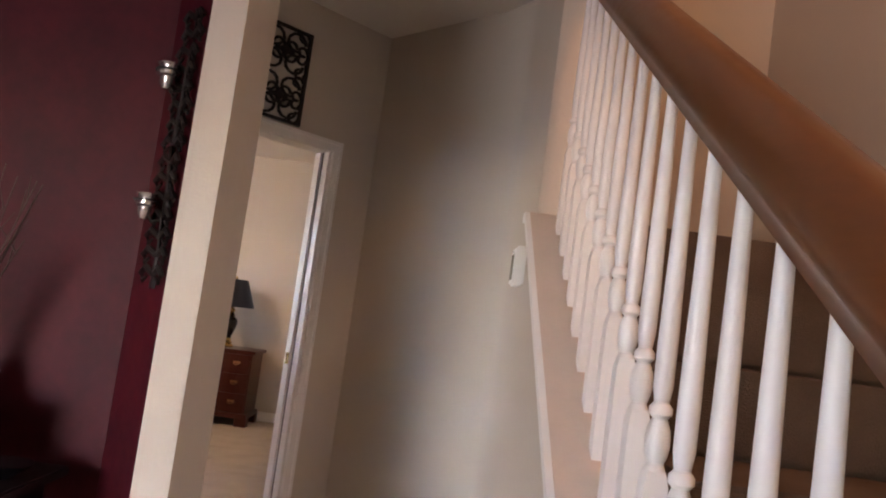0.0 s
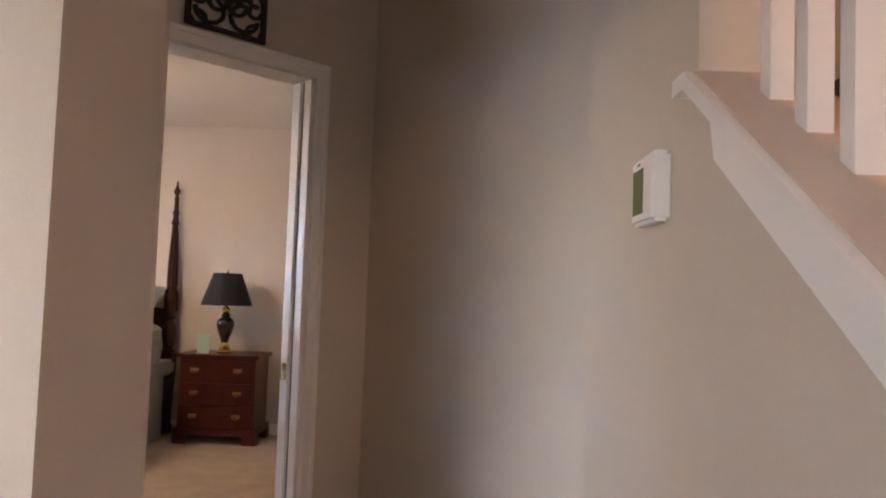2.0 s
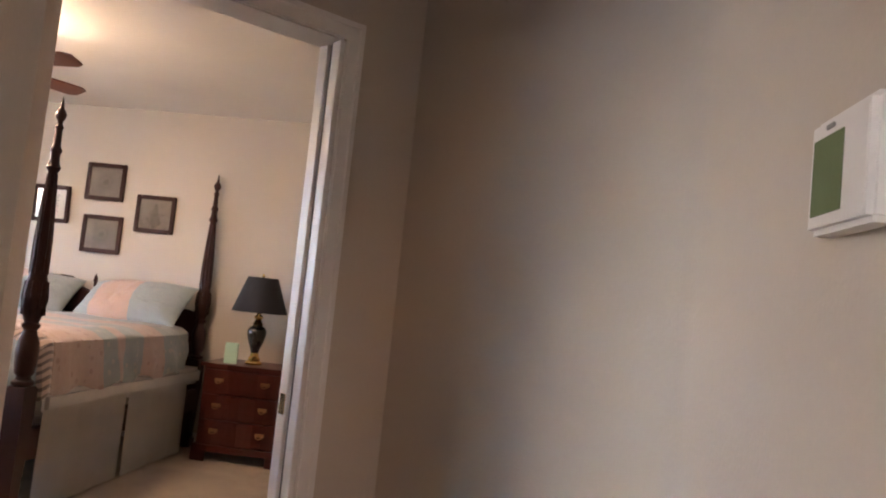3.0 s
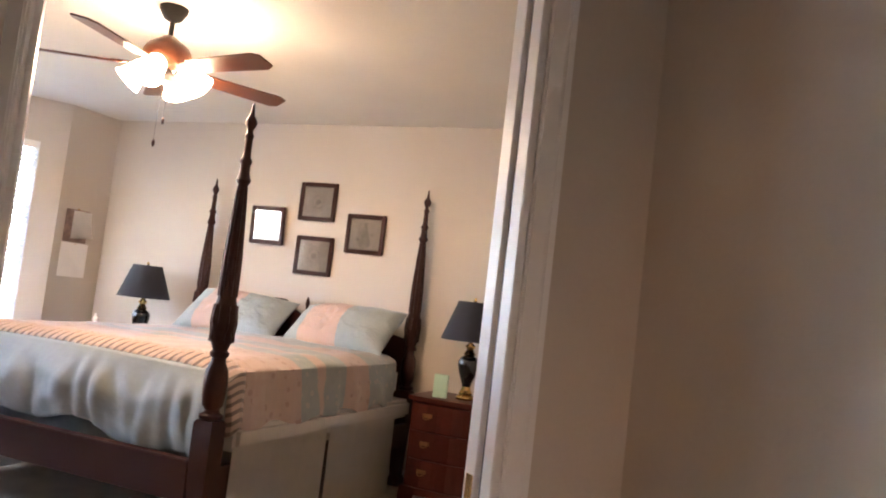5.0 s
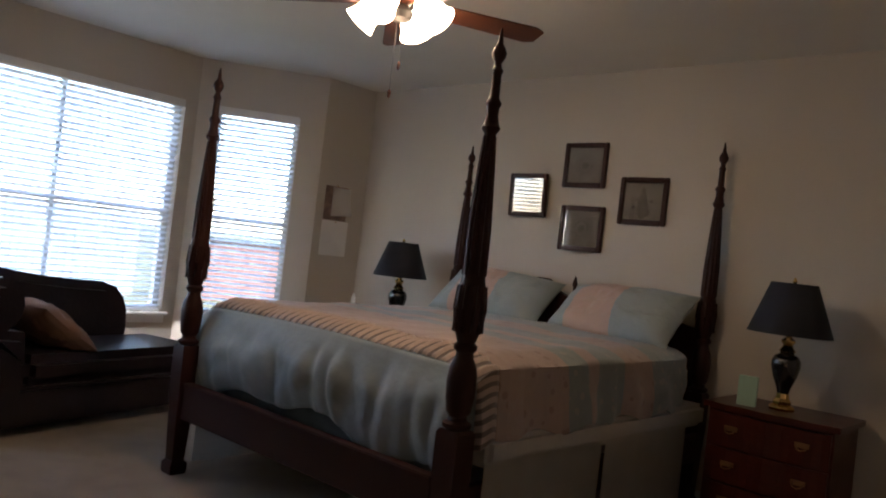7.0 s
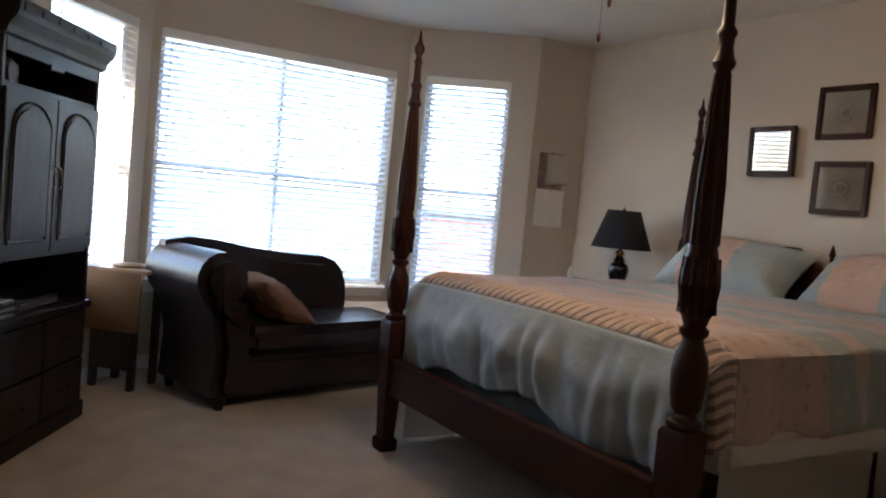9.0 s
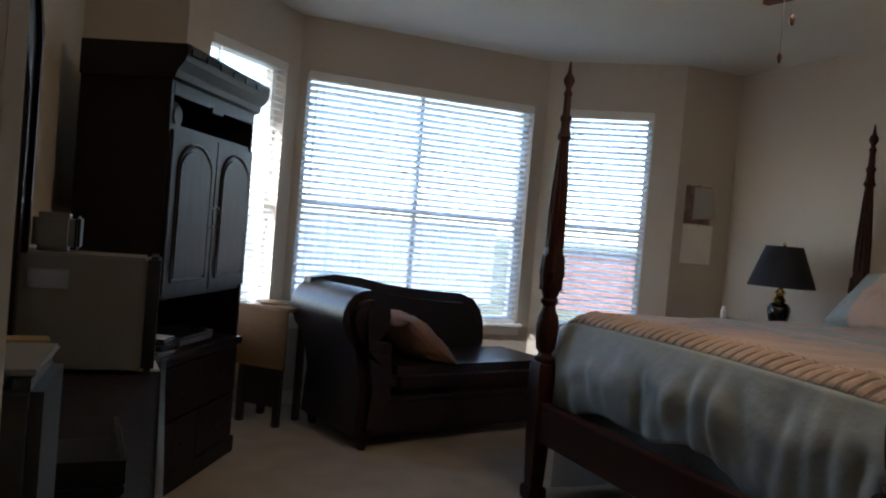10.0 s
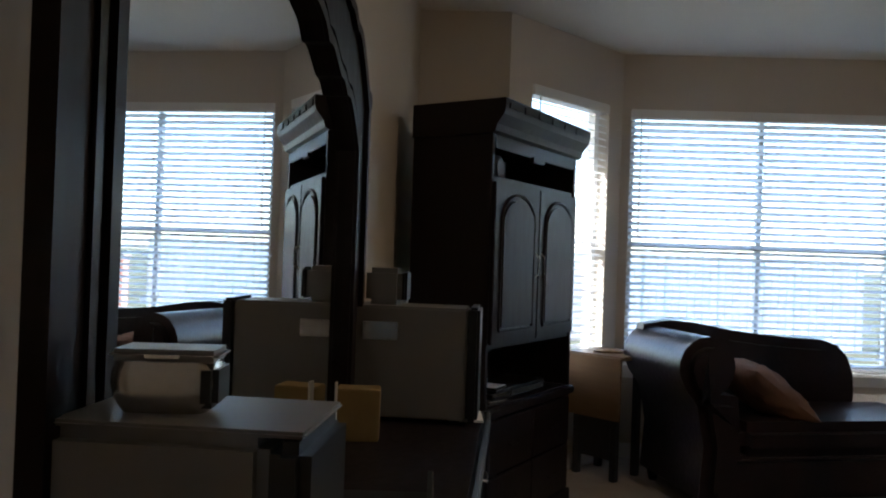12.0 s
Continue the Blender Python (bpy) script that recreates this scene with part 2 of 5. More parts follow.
def boxes(*items, bev=0.0):
    bm = bmesh.new()
    for lo, hi in items:
        box(bm, lo, hi, bev)
    return bm


def lathe(profile, seg=20, at=(0, 0, 0), bm=None):
    """Turned shape round z from (radius, height) pairs."""
    bm = bm or bmesh.new()
    rings = []
    for r, z in profile:
        rings.append([bm.verts.new((at[0] + r * math.cos(2 * math.pi * k / seg), at[1] + r * math.sin(2 * math.pi * k / seg), at[2] + z)) for k in range(seg)])
    for a, b in zip(rings, rings[1:]):
        for k in range(seg):
            bm.faces.new((a[k], a[(k + 1) % seg], b[(k + 1) % seg], b[k]))
    bm.faces.new(rings[0][::-1])
    bm.faces.new(rings[-1])
    return bm


def prism(poly, lo, hi, axis="z", bm=None):
    """Extrudes a polygon of pairs along an axis."""
    bm = bm or bmesh.new()

    def at(p, h):
        return {"z": (p[0], p[1], h), "y": (p[0], h, p[1]), "x": (h, p[0], p[1])}[axis]
    a = [bm.verts.new(at(p, lo)) for p in poly]
    b = [bm.verts.new(at(p, hi)) for p in poly]
    n = len(poly)
    bm.faces.new(a[::-1])
    bm.faces.new(b)
    for k in range(n):
        bm.faces.new((a[k], a[(k + 1) % n], b[(k + 1) % n], b[k]))
    bmesh.ops.recalc_face_normals(bm, faces=bm.faces[:])
    return bm


def tube(points, radius, seg=8, bm=None):
    """A round bar along points; radius a number or one per point."""
    bm = bm or bmesh.new()
    pts = [Vector(p) for p in points]
    rings = []
    for i, p in enumerate(pts):
        d = (pts[min(i + 1, len(pts) - 1)] - pts[max(i - 1, 0)]).normalized()
        s = d.cross(Vector((0, 0, 1)))
        s = s.normalized() if s.length > 1e-3 else Vector((1, 0, 0))
        u = s.cross(d)
        r = radius[i] if isinstance(radius, (list, tuple)) else radius
        rings.append([bm.verts.new(p + r * (math.cos(2 * math.pi * k / seg) * s + math.sin(2 * math.pi * k / seg) * u)) for k in range(seg)])
    for a, b in zip(rings, rings[1:]):
        for k in range(seg):
            bm.faces.new((a[k], a[(k + 1) % seg], b[(k + 1) % seg], b[k]))
    bm.faces.new(rings[0][::-1])
    bm.faces.new(rings[-1])
    bmesh.ops.recalc_face_normals(bm, faces=bm.faces[:])
    return bm


def mesh_of(name, bm, mat, smooth=False):
    me = bpy.data.meshes.new(name)
    bm.to_mesh(me)
    bm.free()
    me.materials.append(mat)
    if smooth:
        me.polygons.foreach_set("use_smooth", [True] * len(me.polygons))
        me.set_sharp_from_angle(angle=radians(40))
    return me


def part(name, bm, mat, parent, label="", smooth=False, m=None):
    ob = new(name, mesh_of(name, bm, mat, smooth))
    ob.parent = parent
    if m is not None:
        ob.matrix_basis = m
    return tagged(ob, label)


def thing(name, m, label, category, group=""):
    ob = new(name)
    ob.empty_display_size = 0.1
    ob.matrix_basis = m
    return tagged(ob, label, category, group)


def structure(name, bm, mat, label="", smooth=False, m=None):
    ob = new(name, mesh_of(name, bm, mat, smooth))
    if m is not None:
        ob.matrix_basis = m
    return tagged(ob, label, kind="structure")


def wall_line(name, a, b, thick, z0, z1, mat, openings=(), label=""):
    """A wall from a to b, its face on that line and its body on the right of a>b; openings as (from, to, low, high) along it."""
    a, b = Vector(a), Vector(b)
    length = (b - a).length
    m = pose(a.x, a.y, 0, 0, 0, math.degrees(math.atan2(b.y - a.y, b.x - a.x)))
    bm = bmesh.new()
    x = 0.0
    for u0, u1, lo, hi in sorted(openings):
        if u0 > x:
            box(bm, (x, -thick, z0), (u0, 0, z1))
        if lo > z0:
            box(bm, (u0, -thick, z0), (u1, 0, lo))
        if hi < z1:
            box(bm, (u0, -thick, hi), (u1, 0, z1))
        x = u1
    if x < length:
        box(bm, (x, -thick, z0), (length, 0, z1))
    return structure(name, bm, mat, label, m=m), m


# ---- structure ----
H = 2.76
HB = 2.615
structure("floor", boxes(((-4.95, -1.75, -0.1), (3.3, 8.6, 0.0))), CARPET, "beige cut-pile carpet over the whole floor")
structure("ceiling_bedroom", prism([(-4.7, 3.80), (-0.02, 3.80), (1.26, 5.08), (1.26, 8.58), (-4.7, 8.58)], HB, HB + 0.1), CEIL, "white textured bedroom ceiling")
structure("ceiling_hall", prism([(-3.3, -1.75), (2.0, -1.75), (2.06, 4.35), (1.25, 5.06), (-0.03, 3.78), (-3.3, 3.78)], H, H + 0.1), CEIL, "white textured hall ceiling")

wall_line("wall_south", (-3.69, 3.97), (0.06, 3.82), 0.10, 0, H, WALL, label="beige painted wall behind the dresser")
DOOR_L, DOOR_R, DOOR_H = 0.45, 1.358, 2.03
door_wall, DW = wall_line("wall_door", (0.03, 3.865), (1.20, 5.035), 0.12, 0, H, WALL, [(DOOR_L - 0.015, DOOR_R + 0.015, 0, DOOR_H + 0.015)], "beige angled wall with the bedroom door")
wall_line("wall_east", (1.20, 5.035), (1.20, 8.44), 0.12, 0, H, WALL)
wall_line("wall_north", (1.20, 8.44), (-3.88, 8.44), 0.12, 0, H, WALL, label="cream painted wall behind the bed")
wall_line("wall_return_north", (-3.88, 8.44), (-3.90, 7.94), 0.14, 0, H, WALL)
WIN_Z0, WIN_Z1 = 0.60, 2.26
bay_r, BAY_R = wall_line("wall_bay_north", (-3.90, 7.94), (-4.50, 7.14), 0.14, 0, H, WALL, [(0.20, 0.86, WIN_Z0, WIN_Z1)])
bay_m, BAY_M = wall_line("wall_bay_middle", (-4.50, 7.14), (-4.50, 5.24), 0.14, 0, H, WALL, [(0.105, 1.845, WIN_Z0, WIN_Z1)])
bay_l, BAY_L = wall_line("wall_bay_south", (-4.50, 5.24), (-3.69, 4.47), 0.14, 0, H, WALL, [(0.15, 0.92, WIN_Z0, WIN_Z1)])
wall_line("wall_return_south", (-3.69, 4.47), (-3.69, 3.93), 0.14, 0, H, WALL)

structure("wall_stub", prism([(0.985, 2.90), (1.088, 2.90), (1.07, 3.30), (0.985, 3.49), (0.93, 3.43), (0.985, 3.05)], 0, H), WALL, "beige wall end between red room and hall")
wall_line("wall_vestibule_left", (0.46, 4.04), (1.0, 3.50), 0.12, 0, H, WALL)
structure("wall_hall_right", prism([(2.02, 3.15), (2.02, 4.12), (2.008, 4.18), (1.975, 4.235), (1.945, 4.275), (1.90, 4.35), (1.23, 5.0), (1.32, 5.09), (2.14, 4.42), (2.14, 3.15)], 0, 5.3), WALL, "beige hall wall with a rounded corner", True)
wall_line("wall_red_angled", (0.985, 3.04), (0.74, 3.285), 0.08, 0, H, RED, label="dark red sponge-painted wall")
wall_line("wall_red", (0.74, 3.285), (-3.2, 3.285), 0.06, 0, H, RED, label="dark red sponge-painted wall")
wall_line("wall_red_west", (-3.2, 3.285), (-3.2, -1.6), 0.12, 0, H, RED)
wall_line("wall_front", (-3.2, -1.6), (3.15, -1.6), 0.12, 0, 5.3, WALL, [(1.35, 2.85, 0.4, 2.1)])
wall_line("wall_stairwell", (3.15, -1.6), (3.15, 4.3), 0.12, 0, 5.3, WALL, label="tan wall along the stairs")
wall_line("wall_landing", (3.15, 4.3), (2.14, 4.3), 0.12, 0, 5.3, WALL)
structure("wall_above_hall", boxes(((2.02, -1.6, H + 0.1), (2.12, 3.15, 5.3))), WALL)
structure("ceiling_stairwell", boxes(((1.9, -1.75, 5.3), (3.3, 4.45, 5.4))), CEIL)


def cap_z(y):
    return 1.604 - 0.62 * (3.09 - y)


structure("stair_knee_wall", prism([(0.75, 0), (3.15, 0), (3.15, cap_z(3.09) - 0.03), (3.09, cap_z(3.09) - 0.03), (0.75, cap_z(0.75) - 0.03)], 2.02, 2.16, "x"), WALL, "beige sloping knee wall under the banister")
structure("stair_cap", prism([(0.7, cap_z(0.7) - 0.028), (3.09, cap_z(3.09) - 0.028), (3.149, cap_z(3.09) - 0.028), (3.149, cap_z(3.09)), (3.09, cap_z(3.09)), (0.7, cap_z(0.7))], 1.976, 2.18, "x"), TRIM, "white sloping cap under the banister")
structure("trim_stair", prism([(0.7, cap_z(0.7) - 0.108), (3.02, cap_z(3.02) - 0.108), (3.05, cap_z(3.05) - 0.03), (0.7, cap_z(0.7) - 0.03)], 2.003, 2.0195, "x"), TRIM)
structure("stair_cap_runner", prism([(0.7, cap_z(0.7) + 0.001), (3.085, cap_z(3.085) + 0.001), (3.085, cap_z(3.085) + 0.005), (0.7, cap_z(0.7) + 0.005)], 1.99, 2.178, "x"), material("cream_cap_paint", (0.60, 0.50, 0.42), 0.6, vary=0.05), "cream strip on the stair cap")
stairs = structure("stairs", prism([(3.15, 0.0), (4.29, 0.0), (4.29, 1.58), (3.15, 1.58)], 2.165, 3.145, "x"), STAIR_CARPET, "carpeted stairs rising to a landing")
for k in range(9):
    y0 = 0.54 + k * 0.29
    z1 = 0.175 * (k + 1)
    part("step", boxes(((2.165, y0 - 0.025, z1 - 0.175 if k else 0.0), (3.145, y0 + 0.289, z1)), bev=0.012), STAIR_CARPET, stairs)

# door lining, stops and casing, in the angled wall's own frame
frame_1 = thing("door_frame", DW, "white painted door frame with moulded casing", "door frame")
# backing of the recess, coloured dark to stand for the shade in it
part("jamb_groove", boxes(((DOOR_R + 0.001, -0.119, 0), (DOOR_R + 0.014, -0.001, DOOR_H))), GROOVE, frame_1, "slot between jamb strips, its shade put into a dark colour")
for nm, y0, y1 in (("jamb_strip", -0.122, -0.076), ("jamb_strip", -0.048, 0.002)):
    part(nm, boxes(((DOOR_R - 0.012, y0, 0), (DOOR_R + 0.0135, y1, DOOR_H)), bev=0.002), TRIM, frame_1)
part("left_jamb", boxes(((DOOR_L - 0.014, -0.121, 0), (DOOR_L, 0.001, DOOR_H))), TRIM, frame_1)
part("door_stop", boxes(((DOOR_L, -0.075, 0), (DOOR_L + 0.011, -0.045, DOOR_H))), TRIM, frame_1)
part("head_jamb", boxes(((DOOR_L, -0.121, DOOR_H), (DOOR_R, 0.001, DOOR_H + 0.014))), TRIM, frame_1)
for side, y0, y1 in (("hall", -0.136, -0.1205), ("room", 0.0005, 0.016)):
    for x0, x1 in ((DOOR_L - 0.062, DOOR_L - 0.004), (DOOR_R + 0.004, DOOR_R + 0.062)):
        bm = boxes(((x0, y0, 0), (x1, y1, DOOR_H + 0.062)), bev=0.004)
        box(bm, (x0 + (0.038 if x0 > 1 else 0.0), min(y0, y1) - (0.005 if side == "hall" else 0), 0), (x1 - (0 if x0 > 1 else 0.038), max(y0, y1) + (0 if side == "hall" else 0.005), DOOR_H + 0.062), 0.003)
        part("side_casing", bm, TRIM, frame_1)
    part("head_casing", boxes(((DOOR_L - 0.06, y0, DOOR_H + 0.004), (DOOR_R + 0.06, y1, DOOR_H + 0.0615)), ((DOOR_L - 0.06, y0 - (0.005 if side == "hall" else 0), DOOR_H + 0.04), (DOOR_R + 0.06, y1 + (0 if side == "hall" else 0.005), DOOR_H + 0.061)), bev=0.003), TRIM, frame_1)
part("strike_plate", boxes(((DOOR_R - 0.0145, -0.040, 0.90), (DOOR_R - 0.0122, -0.012, 0.96))), BRASS, frame_1)
for z in (0.25, 1.0, 1.78):
    part("hinge", boxes(((DOOR_L, -0.042, z), (DOOR_L + 0.003, -0.004, z + 0.09))), BRASS, frame_1)

# baseboards
for nm, m, length in (("baseboard_north", pose(1.19, 8.44, 0, 0, 0, 180), 5.06), ("baseboard_return", pose(-3.882, 8.43, 0, 0, 0, -92.3), 0.48), ("baseboard_bay_north", BAY_R, 0.99), ("baseboard_bay_middle", BAY_M, 1.89), ("baseboard_bay_south", BAY_L, 1.11), ("baseboard_return_south", pose(-3.69, 4.46, 0, 0, 0, -90), 0.48), ("baseboard_south", pose(-3.68, 3.97, 0, 0, 0, -2.3), 3.7)):
    structure(nm, boxes(((0.0, 0.0005, 0), (length, 0.014, 0.075)), ((0.0, 0.0005, 0.0755), (length, 0.009, 0.092))), TRIM, m=m)


# windows with their blinds
def window(name, m, x0, x1, panes, tilt):
    w = structure(name, boxes(((x0, -0.13, WIN_Z0), (x0 + 0.045, -0.075, WIN_Z1)), ((x1 - 0.045, -0.13, WIN_Z0), (x1, -0.075, WIN_Z1)), ((x0 + 0.045, -0.13, WIN_Z0), (x1 - 0.045, -0.075, WIN_Z0 + 0.045)), ((x0 + 0.045, -0.13, WIN_Z1 - 0.045), (x1 - 0.045, -0.075, WIN_Z1))), TRIM, "white sash window behind a blind", m=m)
    zm = WIN_Z0 + 0.47 * (WIN_Z1 - WIN_Z0)
    step = (x1 - x0 - 0.09) / panes
    for k in range(panes):
        a = x0 + 0.045 + k * step
        part("meeting_rail", boxes(((a, -0.125, zm - 0.018), (a + step, -0.08, zm + 0.018))), TRIM, w)
        if k:
            part("mullion", boxes(((a - 0.015, -0.128, WIN_Z0 + 0.046), (a + 0.015, -0.078, WIN_Z1 - 0.046))), TRIM, w)
        for lo, hi in ((WIN_Z0 + 0.045, zm - 0.018), (zm + 0.018, WIN_Z1 - 0.045)):
            pane = part("pane", boxes(((a + 0.002, -0.106, lo), (a + step - 0.002, -0.102, hi))), GLASS, w)
            pane.visible_shadow = False
    part("sill", boxes(((x0 - 0.04, -0.074, WIN_Z0 - 0.024), (x1 + 0.04, 0.03, WIN_Z0 + 0.001)), bev=0.005), TRIM, w)
    part("apron", boxes(((x0 - 0.02, 0.0005, WIN_Z0 - 0.085), (x1 + 0.02, 0.012, WIN_Z0 - 0.025)), bev=0.003), TRIM, w)
    b = thing("window_blind", m, "white horizontal slatted blind lowered over a window", "window blind", "bedroom blinds")
    part("head_rail", boxes(((x0 + 0.004, -0.06, WIN_Z1 - 0.062), (x1 - 0.004, 0.012, WIN_Z1 - 0.002)), bev=0.006), TRIM, b)
    bm = bmesh.new()
    prof = [(-0.024, 0.0), (-0.012, 0.0028), (0.0, 0.0038), (0.012, 0.0028), (0.024, 0.0)]
    top = [[bm.verts.new((x, y, z)) for y, z in prof] for x in (x0 + 0.012, x1 - 0.012)]
    low = [[bm.verts.new((x, y, z - 0.0025)) for y, z in prof] for x in (x0 + 0.012, x1 - 0.012)]
    for k in range(4):
        bm.faces.new((top[0][k], top[1][k], top[1][k + 1], top[0][k + 1]))
        bm.faces.new((low[0][k + 1], low[1][k + 1], low[1][k], low[0][k]))
    for k in (0, 4):
        bm.faces.new((top[0][k], low[0][k], low[1][k], top[1][k]))
    bmesh.ops.recalc_face_normals(bm, faces=bm.faces[:])
    me = mesh_of("slat", bm, SLAT)
    z = WIN_Z1 - 0.09
    while z > WIN_Z0 + 0.035:
        s = new("slat", me)
        s.parent = b
        s.matrix_basis = pose(0, -0.03, z, tilt + random.uniform(-0.6, 0.6))
        z -= 0.0435
    part("bottom_rail", boxes(((x0 + 0.012, -0.052, WIN_Z0 + 0.006), (x1 - 0.012, -0.008, WIN_Z0 + 0.024)), bev=0.004), TRIM, b)
    n = 3 if x1 - x0 > 1 else 2
    for k in range(n):
        xs = x0 + 0.12 + k * (x1 - x0 - 0.24) / (n - 1)
        part("ladder_cord", tube([(xs, -0.004, WIN_Z1 - 0.06), (xs, -0.004, WIN_Z0 + 0.01)], 0.0016, 5), TRIM, b)
    part("tilt_wand", tube([(x1 - 0.07, 0.004, WIN_Z1 - 0.06), (x1 - 0.068, 0.006, WIN_Z1 - 0.85)], 0.004, 6), TRIM, b)
    return w


SLAT_TILT = 24.0
window("window_1", BAY_M, 0.105, 1.845, 2, SLAT_TILT)
window("window_2", BAY_R, 0.20, 0.86, 1, SLAT_TILT)
window("window_3", BAY_L, 0.15, 0.92, 1, -20.0)
structure("window_4", boxes(((-1.85, -1.70, 0.4), (-1.80, -1.62, 2.1)), ((-0.40, -1.70, 0.4), (-0.35, -1.62, 2.1)), ((-1.80, -1.70, 0.4), (-0.40, -1.62, 0.45)), ((-1.80, -1.70, 2.05), (-0.40, -1.62, 2.1))), TRIM, "white front window frame")

# outdoors
# unseen slab, added only to stop direct sun at the front window
structure("sun_block_slab", boxes(((-3.6, -5.6, 2.6), (4.2, -1.73, 2.75))), TRIM, "unseen white slab added to keep direct sun out of the front window")
structure("ground", boxes(((-400, -400, -0.6), (400, 400, -0.35))), GRASS, "lawn reaching the horizon")
fence = thing("fence", pose(-15, 6, -0.35), "pale grey-blue board fence across the yard", "fence")
bmf = bmesh.new()
box(bmf, (-0.02, -0.07, 0), (0.02, 0.07, 1.8))
fm = mesh_of("board", bmf, SIDING)
for k in range(96):
    o = new("board", fm)
    o.parent = fence
    o.matrix_basis = pose(random.uniform(-0.006, 0.006), -8.3 + k * 0.15, random.uniform(-0.02, 0.02))
for z in (0.4, 1.4):
    part("rail", boxes(((-0.07, -8.4, z), (-0.021, 6.2, z + 0.09))), SIDING, fence)
gw = thing("garden_wall", pose(-14.6, 12.3, -0.35), "red brick garden wall beyond the yard", "wall")
part("brickwork", boxes(((-0.12, 0, 0), (0.12, 9, 1.35)), bev=0.01), BRICK, gw)
part("coping", boxes(((-0.16, -0.04, 1.3505), (0.16, 9.04, 1.42)), bev=0.015), ROOF, gw)

# ---- bedroom ----

def bed_post():
    bm = lathe([(0.060, 0.0), (0.066, 0.02), (0.066, 0.06), (0.05, 0.075)], 4)
    for v in bm.verts:
        x, y = v.co.x, v.co.y
        v.co.x, v.co.y = (x - y) * 0.7071 * 1.0, (x + y) * 0.7071 * 1.0
    leg = [(0.047, 0.075), (0.049, 0.1), (0.072, 0.55), (0.072, 0.70), (0.060, 0.715)]
    r2 = lathe(leg, 4)
    for v in r2.verts:
        x, y = v.co.x, v.co.y
        v.co.x, v.co.y = (x - y) * 0.7071, (x + y) * 0.7071
    tmp = bpy.data.meshes.new("tmp")
    r2.to_mesh(tmp)
    r2.free()
    bm.from_mesh(tmp)
    bpy.data.meshes.remove(tmp)
    turned = [(0.046, 0.715), (0.058, 0.725), (0.058, 0.74), (0.040, 0.75), (0.036, 0.765), (0.050, 0.785), (0.057, 0.84), (0.060, 0.90), (0.055, 0.95), (0.038, 0.99), (0.034, 1.01), (0.047, 1.025), (0.047, 1.04), (0.036, 1.05), (0.050, 1.09), (0.060, 1.16), (0.060, 1.22), (0.052, 1.27), (0.046, 1.30), (0.044, 1.33), (0.040, 1.50), (0.028, 1.75), (0.024, 1.86), (0.034, 1.872), (0.038, 1.885), (0.030, 1.90), (0.024, 1.93), (0.024, 1.96), (0.031, 1.972), (0.031, 1.982), (0.020, 2.0), (0.018, 2.09), (0.024, 2.105), (0.016, 2.12), (0.014, 2.135), (0.026, 2.155), (0.030, 2.175), (0.022, 2.195), (0.012, 2.21), (0.009, 2.235), (0.004, 2.27)]
    lathe([(r * 0.92, z) for r, z in turned], 18, bm=bm)
    return bm


def reeds():
    """Carved reeds round the lower shaft."""
    bm = bmesh.new()
    for k in range(10):
        a = 2 * math.pi * k / 10
        c, s = math.cos(a), math.sin(a)
        tube([(0.038 * c, 0.038 * s, 1.31), (0.036 * c, 0.036 * s, 1.5), (0.025 * c, 0.025 * s, 1.76), (0.020 * c, 0.020 * s, 1.85)], [0.009, 0.009, 0.006, 0.005], 6, bm)
        tube([(0.050 * c, 0.050 * s, 1.09), (0.054 * c, 0.054 * s, 1.18), (0.047 * c, 0.047 * s, 1.27)], 0.009, 6, bm)
    return bm


BX0, BX1, BY0, BY1 = -2.60, -0.70, 6.15, 8.36
BED = Matrix.Diagonal((1, 1, 0.935, 1))
bed = thing("four_poster_bed", BED, "tall cherry four-poster bed with turned posts, made up", "bed")
for x, y in ((BX0 + 0.04, BY0), (BX1, BY0), (BX0 - 0.06, BY1), (BX1 - 0.05, BY1)):
    p = part("post", bed_post(), CHERRY, bed, "turned cherry bed post", True, pose(x, y, 0))
    part("reeding", reeds(), CHERRY, p, "", True)
part("foot_rail", boxes(((BX0 + 0.07, BY0 - 0.022, 0.31), (BX1 - 0.07, BY0 + 0.022, 0.50)), ((BX0 + 0.07, BY0 - 0.03, 0.485), (BX1 - 0.07, BY0 + 0.03, 0.512)), bev=0.005), CHERRY, bed)
for x in (BX0, BX1):
    part("side_rail", boxes(((x - 0.02, BY0 + 0.07, 0.31), (x + 0.02, BY1 - 0.07, 0.48)), bev=0.005), CHERRY, bed)
hb = [(BX0 + 0.06, 0.5), (BX1 - 0.06, 0.5), (BX1 - 0.06, 1.1)]
for k in range(1, 12):
    t = k / 12
    hb.append((BX1 - 0.06 - t * 0.75, 1.1 + 0.20 * math.sin(math.pi / 2 * min(1, t * 1.15)) ** 2 - 0.06 * max(0, t - 0.85)))
mid = (BX0 + BX1) / 2
hb += [(mid + 0.12, 1.22), (mid, 1.17), (mid - 0.12, 1.22)]
for k in range(11, 0, -1):
    t = k / 12
    hb.append((BX0 + 0.06 + t * 0.75, 1.1 + 0.20 * math.sin(math.pi / 2 * min(1, t * 1.15)) ** 2 - 0.06 * max(0, t - 0.85)))
hb.append((BX0 + 0.06, 1.1))
part("headboard", prism(hb, BY1 - 0.02, BY1 + 0.02, "y"), CHERRY, bed)
part("finial", lathe([(0.018, 0), (0.026, 0.02), (0.012, 0.05), (0.010, 0.09), (0.018, 0.11), (0.012, 0.14), (0.003, 0.17)], 14), CHERRY, bed, "", True, pose(mid + 0.0, BY1, 1.165))
